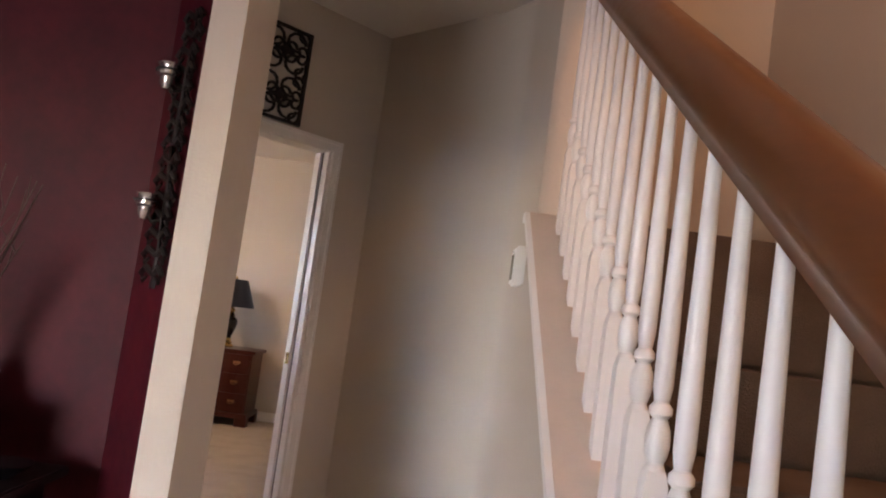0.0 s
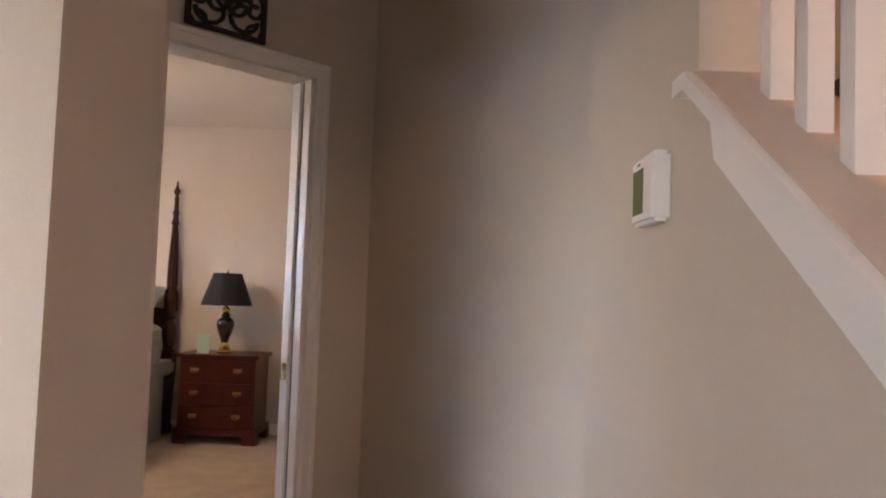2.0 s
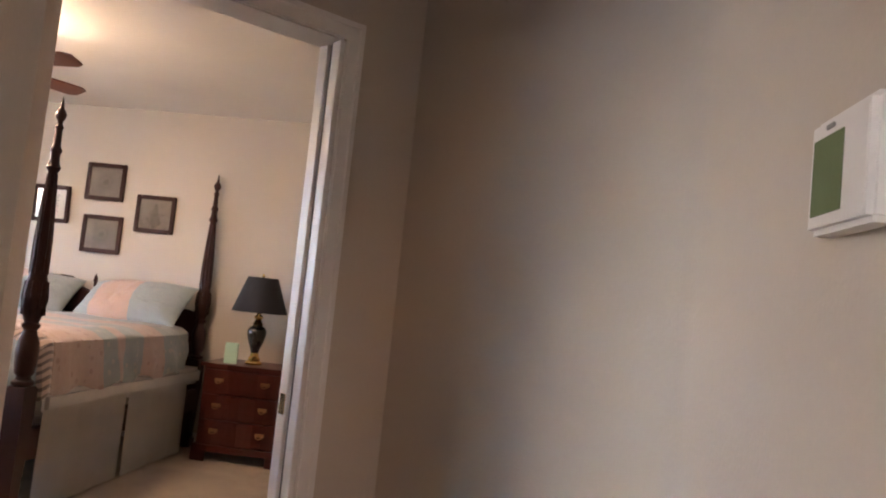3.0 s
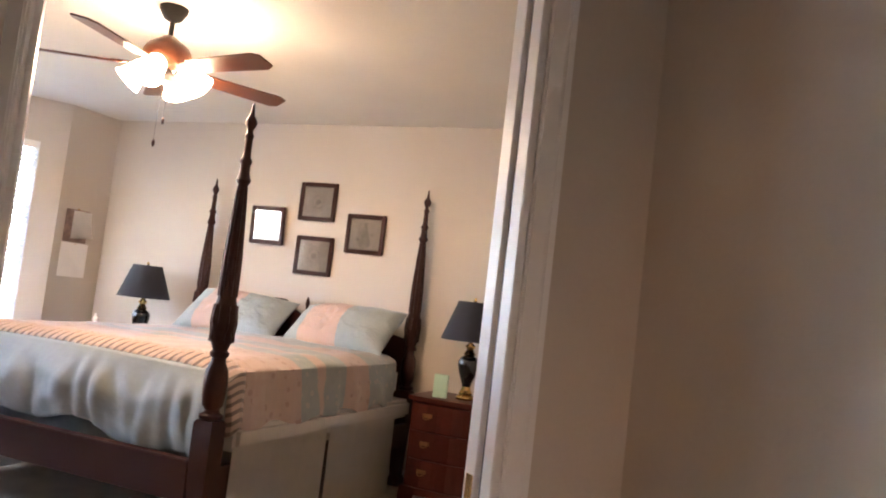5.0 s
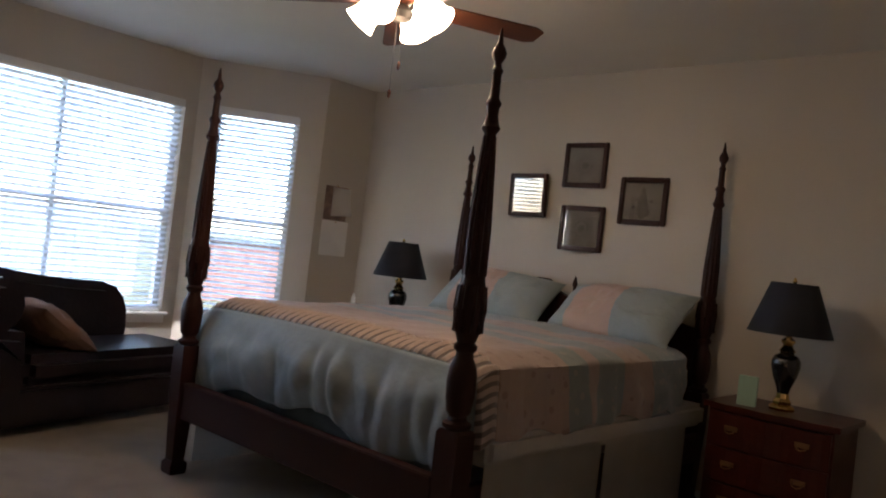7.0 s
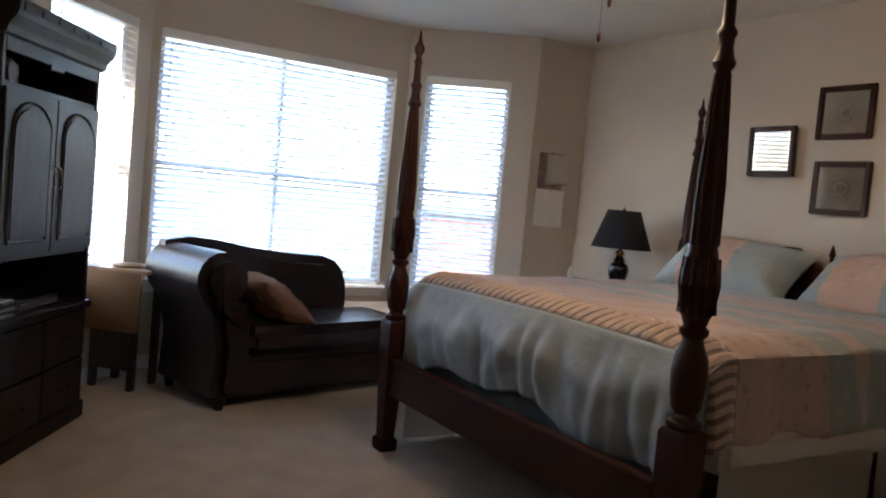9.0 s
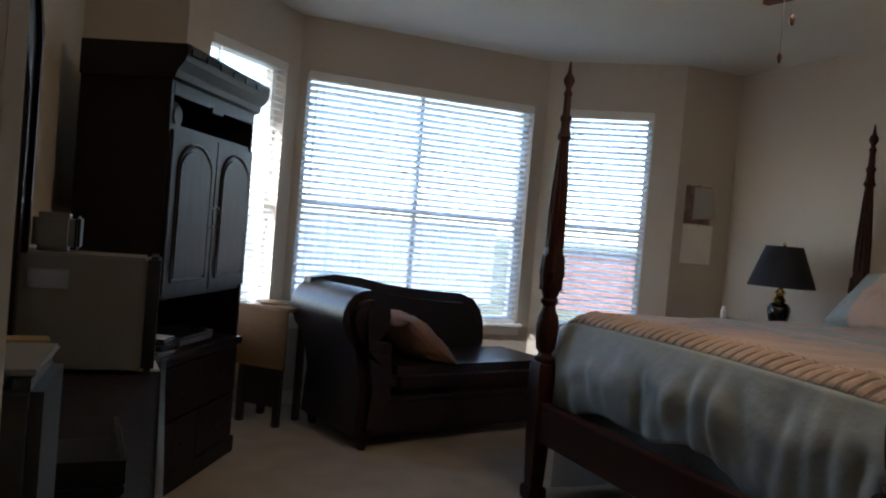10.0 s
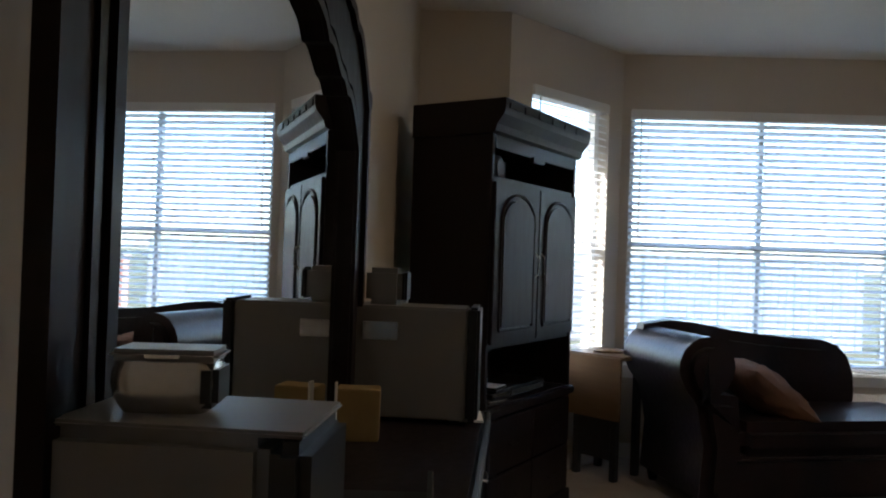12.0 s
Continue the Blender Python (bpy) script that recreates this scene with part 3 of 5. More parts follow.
part("box_spring", boxes(((BX0 - 0.025, BY0 + 0.18, 0.53), (BX1 + 0.028, BY1 - 0.05, 0.66)), bev=0.025), SHEET, bed, "box spring in a white cover")
part("mattress", boxes(((BX0 + 0.08, BY0 + 0.18, 0.665), (BX1 - 0.08, BY1 - 0.05, 0.90)), bev=0.05), SKIRT, bed)


def pleated(x0, x1, z0, z1, amp, n, seed):
    """A hanging cloth strip along x with soft folds."""
    rnd = random.Random(seed)
    ph = rnd.uniform(0, 6)
    bm = bmesh.new()
    rows = []
    for j in range(9):
        t = j / 8
        row = []
        for i in range(n * 6 + 1):
            s = i / (n * 6)
            off = amp * (0.3 + 0.7 * t) * (math.sin(2 * math.pi * n * s + ph) * 0.6 + math.sin(2 * math.pi * n * 0.37 * s + ph * 2) * 0.6)
            row.append(bm.verts.new((x0 + (x1 - x0) * s, off, z1 + (z0 - z1) * t)))
        rows.append(row)
    for a, b in zip(rows, rows[1:]):
        for k in range(len(a) - 1):
            bm.faces.new((a[k], a[k + 1], b[k + 1], b[k]))
    bmesh.ops.solidify(bm, geom=bm.faces[:], thickness=0.004)
    return bm


skirt = thing("bed_skirt", BED, "pale grey pleated bed skirt under the mattress", "bed skirt")
part("side_panel", pleated(0, 0.86, 0.02, 0.57, 0.008, 3, 1), SKIRT, skirt, "", True, pose(BX1 + 0.035, BY0 + 0.15, 0, 0, 0, 90))
part("side_panel", pleated(0, 0.86, 0.02, 0.57, 0.008, 3, 2), SKIRT, skirt, "", True, pose(BX1 + 0.037, BY0 + 1.03, 0, 0, 0, 90))
part("side_panel", pleated(0, 1.75, 0.02, 0.57, 0.008, 6, 3), SKIRT, skirt, "", True, pose(BX0 - 0.035, BY0 + 0.15, 0, 0, 0, 90))
part("foot_panel", pleated(0, 1.68, 0.32, 0.60, 0.012, 9, 4), material("grey_blue_cloth", (0.30, 0.34, 0.35), 0.8, vary=0.1, bump=0.4, bump_scale=120), skirt, "", True, pose(BX0 + 0.11, BY0 + 0.150, 0, 0, 0, 0))


def quilt(keep):
    """The cover: a crowned top, rounded edges, drops at the foot and both sides with folds."""
    bm = bmesh.new()
    uv = bm.loops.layers.uv.new("UVMap")
    half, y0, y1, top = 0.945, BY0 + 0.095, BY1 - 0.30, 0.985
    side, foot = 0.31, 0.46
    nx, ny = 300, 120
    data = {}
    grid = []
    for j in range(ny + 1):
        row = []
        b = -foot + (y1 - y0 + foot) * j / ny
        for i in range(nx + 1):
            a = -(half + side) + 2 * (half + side) * i / nx
            ox, oy = max(0.0, abs(a) - half), max(0.0, -b)
            sg = 1 if a > 0 else -1
            ex, ey = half - abs(a), b
            x = max(-half, min(half, a))
            y = y0 + max(0.0, b)
            z = top + 0.02 * (1 - (x / half) ** 2) - 0.05 * max(0, 1 - max(0.0, ex) / 0.14) ** 2 * (1 if ex >= 0 else 1) - 0.05 * max(0, 1 - max(0.0, ey) / 0.14) ** 2
            drop = math.hypot(ox, oy)
            if ox > 0 and oy > 0:
                drop = max(ox, oy) * 0.94
            z -= drop * (0.95 + 0.30 * noise.noise(Vector((a * 2.4, 4.0, 0.5))))
            fold = 0.9 * noise.noise(Vector((a * 4.5, b * 4, 1.3))) + 0.55 * math.sin(a * 19 + b * 5 + 5 * noise.noise(Vector((a * 2, b * 5, 4.4)))) * (0.5 + noise.noise(Vector((a * 1.7, 2.2, 0.3)))) + 0.5 * noise.noise(Vector((a * 11, b * 6, 8.3)))
            foldy = 0.5 * math.sin(b * 21 + 2 * math.sin(b * 6)) + 0.5 * math.sin(b * 9 + 2)
            if oy > 0:
                g = min(1, oy / 0.2)
                gather = math.sin(a * 52 + 5 * noise.noise(Vector((a * 3.1, b * 1.5, 6.1)))) * (0.45 + 0.9 * noise.noise(Vector((a * 2.3, 1.4, 3.3))))
                y -= g * (0.030 + 0.030 * max(-0.9, min(1.2, fold)) + 0.017 * gather) + 0.03 * math.sin(math.pi * min(1.0, oy / foot))
                x -= sg * 0.10 * min(1, oy / foot) * max(0.0, (abs(x) - half + 0.16) / 0.16)
            if ox > 0 and oy <= 0:
                g = min(1, ox / 0.2)
                x += sg * g * (0.026 + 0.024 * foldy + 0.02 * noise.noise(Vector((b * 5, a * 6, 9.1))))
                z += 0.02 * g * math.sin(b * 17 + 1)
            w = noise.noise(Vector((x * 2.3, y * 2.3, 3.1))) * 0.018 + noise.noise(Vector((x * 7, y * 5, 7.7))) * 0.010 + 0.006 * abs(noise.noise(Vector((x * 14 + y * 5, y * 9, 2.2))))
            if ox <= 0 and oy <= 0:
                if 0 <= ey < 0.13:
                    w += 0.008 * math.sin(2 * math.pi * (a * 20 - b * 3))
                z += w
            v = bm.verts.new(((BX0 + BX1) / 2 + x, y, z))
            data[v] = (b, a)
            row.append(v)
        grid.append(row)
    for r0, r1 in zip(grid, grid[1:]):
        if not keep((data[r0[0]][0] + data[r1[0]][0]) / 2):
            continue
        for k in range(nx):
            f = bm.faces.new((r0[k], r0[k + 1], r1[k + 1], r1[k]))
            for lp in f.loops:
                lp[uv].uv = data[lp.vert]
    bmesh.ops.delete(bm, geom=[v for v in bm.verts if not v.link_faces], context="VERTS")
    bmesh.ops.recalc_face_normals(bm, faces=bm.faces[:])
    return bm


q = thing("quilt", BED, "grey-blue and peach patchwork quilt with ribbed ruffle, draped over the bed", "quilt")
for nm, keep, lab in (("cover", lambda b: b >= 0.13, "patchwork top of grey-blue and peach bands"), ("ruffle", lambda b: 0 <= b < 0.13, "ribbed peach ruffle, darker in the valleys between ribs"), ("foot_drop", lambda b: b < 0, "plain grey-blue hanging end")):
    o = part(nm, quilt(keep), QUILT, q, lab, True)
    o.modifiers.new("thickness", "SOLIDIFY").thickness = 0.008


def cushion(w, h, d, seed=0, n=44):
    """A plump pillow with pinched corners, standing on its long edge, centred at its base."""
    bm = bmesh.new()
    sides = []
    for sgn in (1, -1):
        g = []
        for j in range(n + 1):
            row = []
            for i in range(n + 1):
                u, v = 2 * i / n - 1, 2 * j / n - 1
                puff = (max(0, 1 - abs(u) ** 2.6) * max(0, 1 - abs(v) ** 2.6)) ** 0.55
                ex = 1 - 0.07 * (1 - v * v) * abs(u)
                ez = 1 - 0.07 * (1 - u * u) * abs(v)
                wob = 0.03 * noise.noise(Vector((u * 2 + seed, v * 2, sgn))) + 0.014 * noise.noise(Vector((u * 9 + seed, v * 3, sgn + 4))) + 0.008 * noise.noise(Vector((u * 16, v * 9 + seed, sgn)))
                row.append(bm.verts.new((u * w / 2 * ex, sgn * (puff * d / 2) + wob * puff, h / 2 + v * h / 2 * ez)))
            g.append(row)
        sides.append(g)
        for r0, r1 in zip(g, g[1:]):
            for k in range(n):
                bm.faces.new((r0[k], r0[k + 1], r1[k + 1], r1[k]))
    bmesh.ops.remove_doubles(bm, verts=bm.verts[:], dist=0.0008)
    bmesh.ops.recalc_face_normals(bm, faces=bm.faces[:])
    return bm


for k, (x, rz) in enumerate(((-2.13, 4), (-1.20, -4))):
    p = new("pillow", mesh_of("pillow", cushion(0.86, 0.46, 0.27, k * 3), SHAM, True))
    p.matrix_basis = pose(x, 7.98 - 0.02 * k, 0.905, -50, 2 - 4 * k, rz)
    tagged(p, "plump grey-blue and peach sham pillow leaning on the headboard", "pillow", "bed pillows")


def bail_pull(parent, x, y, z, size=0.034, m=OLD_BRASS):
    p = part("pull", boxes(((x - size, y - 0.004, z - 0.012), (x + size, y, z + 0.014)), bev=0.003), m, parent, "dull brass bail pull")
    part("bail", tube([(x - size * 0.7, y - 0.006, z), (x - size * 0.6, y - 0.02, z - 0.015), (x, y - 0.024, z - 0.022), (x + size * 0.6, y - 0.02, z - 0.015), (x + size * 0.7, y - 0.006, z)], 0.0035, 6), m, p, "", True)


def bow(w, d, bulge=0.045, n=16):
    """Plan outline of a bow-fronted chest."""
    pts = [(w / 2, d / 2), (-w / 2, d / 2)]
    for k in range(n + 1):
        t = -1 + 2 * k / n
        pts.append((t * w / 2, -d / 2 - bulge * (0.55 * (1 - t * t) + 0.45 * math.cos(1.5 * math.pi * t) ** 2 * (1 - t ** 4))))
    return pts


def nightstand(m, label):
    t = thing("nightstand", m, label, "nightstand", "bedside tables")
    part("body", prism(bow(0.60, 0.42, 0.03), 0.10, 0.672), CHERRY_RED, t)
    part("top", prism(bow(0.65, 0.46, 0.04), 0.672, 0.70), CHERRY_RED, t)
    part("plinth", prism(bow(0.65, 0.44, 0.035), 0.075, 0.12), CHERRY_RED, t)
    for sx in (-1, 1):
        for sy in (-1, 1):
            part("bracket_foot", prism([(sx * 0.33, sy * 0.22), (sx * 0.22, sy * 0.22), (sx * 0.25, sy * 0.15), (sx * 0.33, sy * 0.13)], 0, 0.08), CHERRY_RED, t)
    for k in range(3):
        z0, z1 = 0.135 + k * 0.178, 0.135 + k * 0.178 + 0.165
        face = [(x * 0.93, y) for x, y in bow(0.62, 0.42, 0.03) if y < -0.2]
        face = [(x, y - 0.012) for x, y in face] + [(x, y + 0.01) for x, y in face[::-1]]
        d = part("drawer", prism(face, z0, z1), CHERRY_RED, t)
        for x in (-0.17, 0.17):
            bail_pull(d, x, -0.245, (z0 + z1) / 2 + 0.01)
    return t


nightstand(pose(-0.205, 8.16, 0), "red cherry bow-front nightstand with three drawers and brass pulls")
nightstand(pose(-3.13, 8.14, 0), "red cherry nightstand mostly hidden by the bed")


def table_lamp(m):
    t = thing("table_lamp", m, "black vase table lamp with brass fittings and black shade, unlit", "lamp", "bedside lamps")
    part("foot", lathe([(0.062, 0), (0.065, 0.012), (0.058, 0.022), (0.044, 0.03), (0.046, 0.045), (0.034, 0.06), (0.030, 0.085)], 8), BRASS, t, "brass foot")
    part("vase", lathe([(0.028, 0.085), (0.034, 0.11), (0.058, 0.17), (0.070, 0.22), (0.070, 0.25), (0.058, 0.275), (0.032, 0.29)], 24), BLACK, t, "glossy black vase", True)
    part("neck", lathe([(0.034, 0.29), (0.042, 0.30), (0.030, 0.315), (0.022, 0.33), (0.034, 0.345), (0.034, 0.355), (0.016, 0.37), (0.012, 0.42)], 16), BRASS, t, "brass neck", True)
    bm = bmesh.new()
    seg = 28
    out = [[bm.verts.new((r * math.cos(2 * math.pi * k / seg), r * math.sin(2 * math.pi * k / seg), z)) for k in range(seg)] for r, z in ((0.205, 0.385), (0.112, 0.645), (0.108, 0.645), (0.200, 0.385))]
    for a, b in zip(out, out[1:] + out[:1]):
        for k in range(seg):
            bm.faces.new((a[k], a[(k + 1) % seg], b[(k + 1) % seg], b[k]))
    bmesh.ops.recalc_face_normals(bm, faces=bm.faces[:])
    part("shade", bm, SHADE, t, "black empire shade", True)
    for a in (0, 90):
        part("shade_spider", boxes(((-0.110, -0.002, 0.632), (0.110, 0.002, 0.636))), BRASS, t, "", False, pose(0, 0, 0, 0, 0, a))
    part("harp", tube([(0.0, 0.0, 0.42), (0.05, 0, 0.48), (0.055, 0, 0.56), (0.0, 0, 0.645)], 0.003, 6), BRASS, t)
    part("finial", lathe([(0.006, 0.64), (0.011, 0.655), (0.004, 0.675)], 10), BRASS, t)
    return t


table_lamp(pose(-0.21, 8.12, 0.701))
table_lamp(pose(-3.03, 8.12, 0.701, 0, 0, 20))

card = thing("greeting_card", pose(-0.35, 8.02, 0.701, 0, 0, 10), "pale mint green card box standing on the nightstand", "card box")
part("front", boxes(((-0.045, -0.02, 0), (0.045, -0.016, 0.15))), MINT, card)
part("back", boxes(((-0.045, 0.016, 0), (0.045, 0.02, 0.15))), MINT, card)
part("spine", boxes(((-0.045, -0.016, 0), (-0.041, 0.016, 0.15)), ((0.041, -0.016, 0), (0.045, 0.016, 0.15)), ((-0.041, -0.016, 0.146), (0.041, 0.016, 0.15))), MINT, card)
for k, (mm, dx) in enumerate(((PAPER, 0.0), (CHERRY, 0.01), (SHADE, -0.01), (PAPER, 0.004), (CHERRY, -0.006))):
    bk = thing("book", pose(-3.27 + dx, 7.99, 0.701 + k * 0.028, 0, 0, 6 * k), "book lying in a stack on the bedside table", "book", "bedside books")
    part("cover", boxes(((-0.11, -0.08, 0), (0.11, 0.08, 0.003)), ((-0.11, -0.08, 0.0235), (0.11, 0.08, 0.0265)), ((-0.11, -0.08, 0.003), (-0.107, 0.08, 0.0235))), mm, bk)
    part("pages", boxes(((-0.107, -0.077, 0.003), (0.107, 0.077, 0.0235))), PAPER, bk)
bt = thing("bottle", pose(-3.33, 7.95, 0.8395), "small white bottle on a stack of books", "bottle")
part("body", lathe([(0.017, 0), (0.018, 0.004), (0.018, 0.05), (0.009, 0.06)], 14), PAPER, bt, "", True)
part("cap", lathe([(0.010, 0.06), (0.010, 0.08)], 12), TRIM, bt)


# framed prints
def framed(x, z, label, style, turn=0.0, lean=0.0):
    t = thing("picture_frame", pose(x, 8.438 - abs(math.sin(radians(turn))) * 0.175 - abs(math.sin(radians(lean))) * 0.16, z, lean, 0, turn), label, "picture", "prints over the bed")
    w, h, f = 0.165, 0.152, 0.034
    for lo, hi in (((-w, -0.026, -h), (-w + f, 0, h)), ((w - f, -0.026, -h), (w, 0, h)), ((-w + f, -0.026, h - f), (w - f, 0, h)), ((-w + f, -0.026, -h), (w - f, 0, -h + f))):
        part("moulding", boxes((lo, hi), bev=0.006), CHERRY, t, "dark wood moulding")
    part("mat", boxes(((-w + f, -0.010, -h + f), (w - f, -0.004, h - f))), PRINT if style != 1 else PAPER, t, "grey printed sheet")
    bm = bmesh.new()
    rnd = random.Random(style)
    spots = []
    if style in (2, 3):
        spots = [(0.0, 0.0, 0.028)] + [(0.05 * math.cos(2 * math.pi * k / 18), 0.05 * math.sin(2 * math.pi * k / 18), 0.008) for k in range(18)]
        spots += [(0.072 * math.cos(2 * math.pi * k / 26), 0.072 * math.sin(2 * math.pi * k / 26), 0.0045) for k in range(26)]
    elif style == 4:
        spots = [(0.03 * math.sin(k * 1.9) * (1 - k / 14), -0.08 + 0.012 * k, 0.03 - 0.0013 * k) for k in range(14)] + [(rnd.uniform(-0.07, 0.07), rnd.uniform(-0.08, 0.02), 0.012) for k in range(8)]
    for k, (cx, cz, rr) in enumerate(spots):
        prism([(cx + rr * math.cos(q * math.pi / 4), cz + rr * math.sin(q * math.pi / 4)) for q in range(8)], -0.0125 - 0.00004 * k, -0.0102, "y", bm)
    if style == 1:
        for k in range(7):
            box(bm, (-0.075 + 0.01 * (k % 3), -0.0112, 0.07 - 0.022 * k), (0.07 - 0.012 * (k % 2), -0.0102, 0.075 - 0.022 * k))
    part("motif", bm, GREY_INK, t, "grey printed motif")
    g = part("glass", boxes(((-w + f, -0.0175, -h + f), (w - f, -0.0165, h - f))), PICGLASS, t)
    g.visible_shadow = False


framed(-2.145, 1.778, "dark-framed print reflecting the window on the wall over the bed", 1, -3.0, 2.5)
framed(-1.714, 1.993, "dark-framed grey botanical print on the wall over the bed", 2)
framed(-1.69, 1.567, "dark-framed grey print hung lowest over the bed", 3, 2.0)
framed(-1.265, 1.767, "dark-framed grey figure print on the wall over the bed", 4)

# calendar and note sheet on the short wall
cal = thing("wall_calendar", pose(-3.888, 8.135, 1.61), "wall calendar with a curling white page", "calendar")
part("backing", boxes(((0.0005, -0.12, -0.14), (0.004, 0.12, 0.14))), material("calendar_photo", (0.34, 0.24, 0.19), 0.5, second=(0.12, 0.08, 0.08), scale=14), cal, "printed photo sheet")
bm = bmesh.new()
g = [[bm.verts.new((0.006 + 0.05 * max(0, -v) ** 2, -0.045 + 0.19 * i / 6, 0.13 - 0.24 * j / 8 + 0.02 * (i / 6) * (j / 8))) for i in range(7) for v in [-(j / 8) * (i / 6)]] for j in range(9)]
for a, b in zip(g, g[1:]):
    for k in range(6):
        bm.faces.new((a[k], a[k + 1], b[k + 1], b[k]))
bmesh.ops.solidify(bm, geom=bm.faces[:], thickness=0.001)
part("page", bm, PAPER, cal, "curling white page")
part("hook", lathe([(0.006, 0), (0.008, 0.01)], 8), BRASS, cal, "", False, pose(0.001, 0, 0.145, 0, 90, 0))
sheet = thing("note_sheet", pose(-3.888, 8.15, 1.32), "plain white sheet pinned below the calendar", "paper sheet")
part("page", boxes(((0.0005, -0.14, -0.145), (0.0025, 0.14, 0.145))), PAPER, sheet)
part("pin", lathe([(0.004, 0), (0.005, 0.006)], 8), BRASS, sheet, "", False, pose(0.002, 0, 0.135, 0, 90, 0))

# ceiling fan with lights
FX, FY = -1.277, 6.175
fan = thing("ceiling_fan", pose(FX, FY, HB), "dark ceiling fan with five wooden blades and four lit tulip lights", "ceiling fan")
part("canopy", lathe([(0.02, -0.075), (0.045, -0.06), (0.068, -0.02), (0.07, -0.0005)], 24), IRON, fan, "", True)
part("downrod", lathe([(0.013, -0.16), (0.013, -0.07)], 12), IRON, fan, "", True)
part("motor", lathe([(0.05, -0.32), (0.095, -0.31), (0.115, -0.28), (0.118, -0.235), (0.100, -0.20), (0.055, -0.17), (0.03, -0.15)], 28), FANBLADE, fan, "dark bronze motor housing", True)
for k in range(5):
    a = 65 + 72 * k
    pts = [(0.19, -0.055), (0.62, -0.068), (0.66, -0.045), (0.66, 0.045), (0.62, 0.068), (0.19, 0.055)]
    bl = part("blade", prism(pts, -0.004, 0.004), FANBLADE, fan, "", False, pose(0, 0, -0.31, 0, 0, a) @ pose(0, 0, 0, -12, 0, 0))
    part("blade_iron", boxes(((0.07, -0.018, 0.004), (0.26, 0.018, 0.010)), bev=0.002), IRON, bl)
part("light_hub", lathe([(0.028, -0.39), (0.05, -0.38), (0.058, -0.355), (0.045, -0.33), (0.03, -0.32)], 20), IRON, fan, "", True)
for k in range(4):
    a = radians(20 + 90 * k)
    c, s = math.cos(a), math.sin(a)
    part("arm", tube([(0.04 * c, 0.04 * s, -0.355), (0.07 * c, 0.07 * s, -0.31), (0.09 * c, 0.09 * s, -0.30)], 0.009, 8), IRON, fan, "", True)
    part("tulip_shade", lathe([(0.022, 0.0), (0.040, -0.02), (0.050, -0.06), (0.052, -0.09), (0.066, -0.125), (0.062, -0.126), (0.046, -0.09), (0.02, -0.03)], 18), BULB, fan, "lit frosted glass tulip shade", True, pose(0.085 * c, 0.085 * s, -0.295, 0, 0, math.degrees(a)) @ pose(0, 0, 0, 0, -46, 0) @ Matrix.Diagonal((1.12, 1.12, 1.12, 1)))
for x, y, z in ((0.03, 0.0, -0.56), (-0.04, 0.03, -0.665)):
    ch = part("pull_chain", tube([(x, y, -0.38), (x, y, z)], 0.0009, 5), IRON, fan)
    part("pull_fob", lathe([(0.004, 0), (0.008, -0.012), (0.006, -0.03), (0.002, -0.036)], 8), CHERRY, ch, "", False, pose(x, y, z))
lamp("fan_lights", "POINT", pose(FX, FY, 2.15), 0.75, (1.0, 0.68, 0.40), radius=0.07)

# armoire standing across the corner
AR = thing("armoire", pose(-2.70, 4.37, 0, 0, 0, 150) @ Matrix.Diagonal((0.92, 0.78, 0.965, 1)), "dark wooden armoire with arched doors and open media shelf", "armoire")
# local: x along the front, the front at y = 0 facing -y, body towards +y


def arch_panel(x0, x1, z0, z1, y):
    """Raised door panel with an arched top."""
    pts = [(x0, z0), (x1, z0), (x1, z1 - 0.10)]
    n = 10
    cx, r = (x0 + x1) / 2, (x1 - x0) / 2
    for k in range(1, n):
        a = math.pi * k / n
        pts.append((cx + r * math.cos(a), z1 - 0.10 + 0.10 * math.sin(a)))
    pts.append((x0, z1 - 0.10))
    return prism(pts, y, y + 0.012, "y")


AW, AD = 0.98, 0.52
part("side", boxes(((0, 0.0, 0.0), (0.025, AD, 1.87)), bev=0.002), DARKWOOD, AR)
part("side", boxes(((AW - 0.025, 0.0, 0.0), (AW, AD, 1.87)), bev=0.002), DARKWOOD, AR)
part("back", boxes(((0.025, AD - 0.015, 0.0), (AW - 0.025, AD, 1.87))), DARKWOOD, AR)
for z in (0.03, 0.62, 0.90, 1.645, 1.845):
    part("shelf", boxes(((0.025, 0.012, z), (AW - 0.025, AD - 0.015, z + 0.022))), DARKWOOD, AR)
part("ledge", boxes(((-0.01, -0.035, 0.60), (AW + 0.01, 0.03, 0.638)), bev=0.006), DARKWOOD, AR)
part("cornice", prism([(0.0, 1.85), (-0.02, 1.86), (-0.03, 1.89), (-0.07, 1.93), (-0.08, 1.96), (-0.08, 2.0), (0.3, 2.0), (AD, 2.0), (AD, 1.85)], -0.012, AW + 0.03, "x"), DARKWOOD, AR, "stepped cornice")
for k in range(6):
    part("dentil", boxes(((0.02 + k * 0.155, -0.088, 1.955), (0.11 + k * 0.155, -0.079, 1.985)), bev=0.003), DARKWOOD, AR)
part("valance", boxes(((0.026, 0.0, 1.79), (AW - 0.026, 0.02, 1.85)), ((0.42, -0.006, 1.77), (0.56, 0.02, 1.80)), bev=0.004), DARKWOOD, AR)
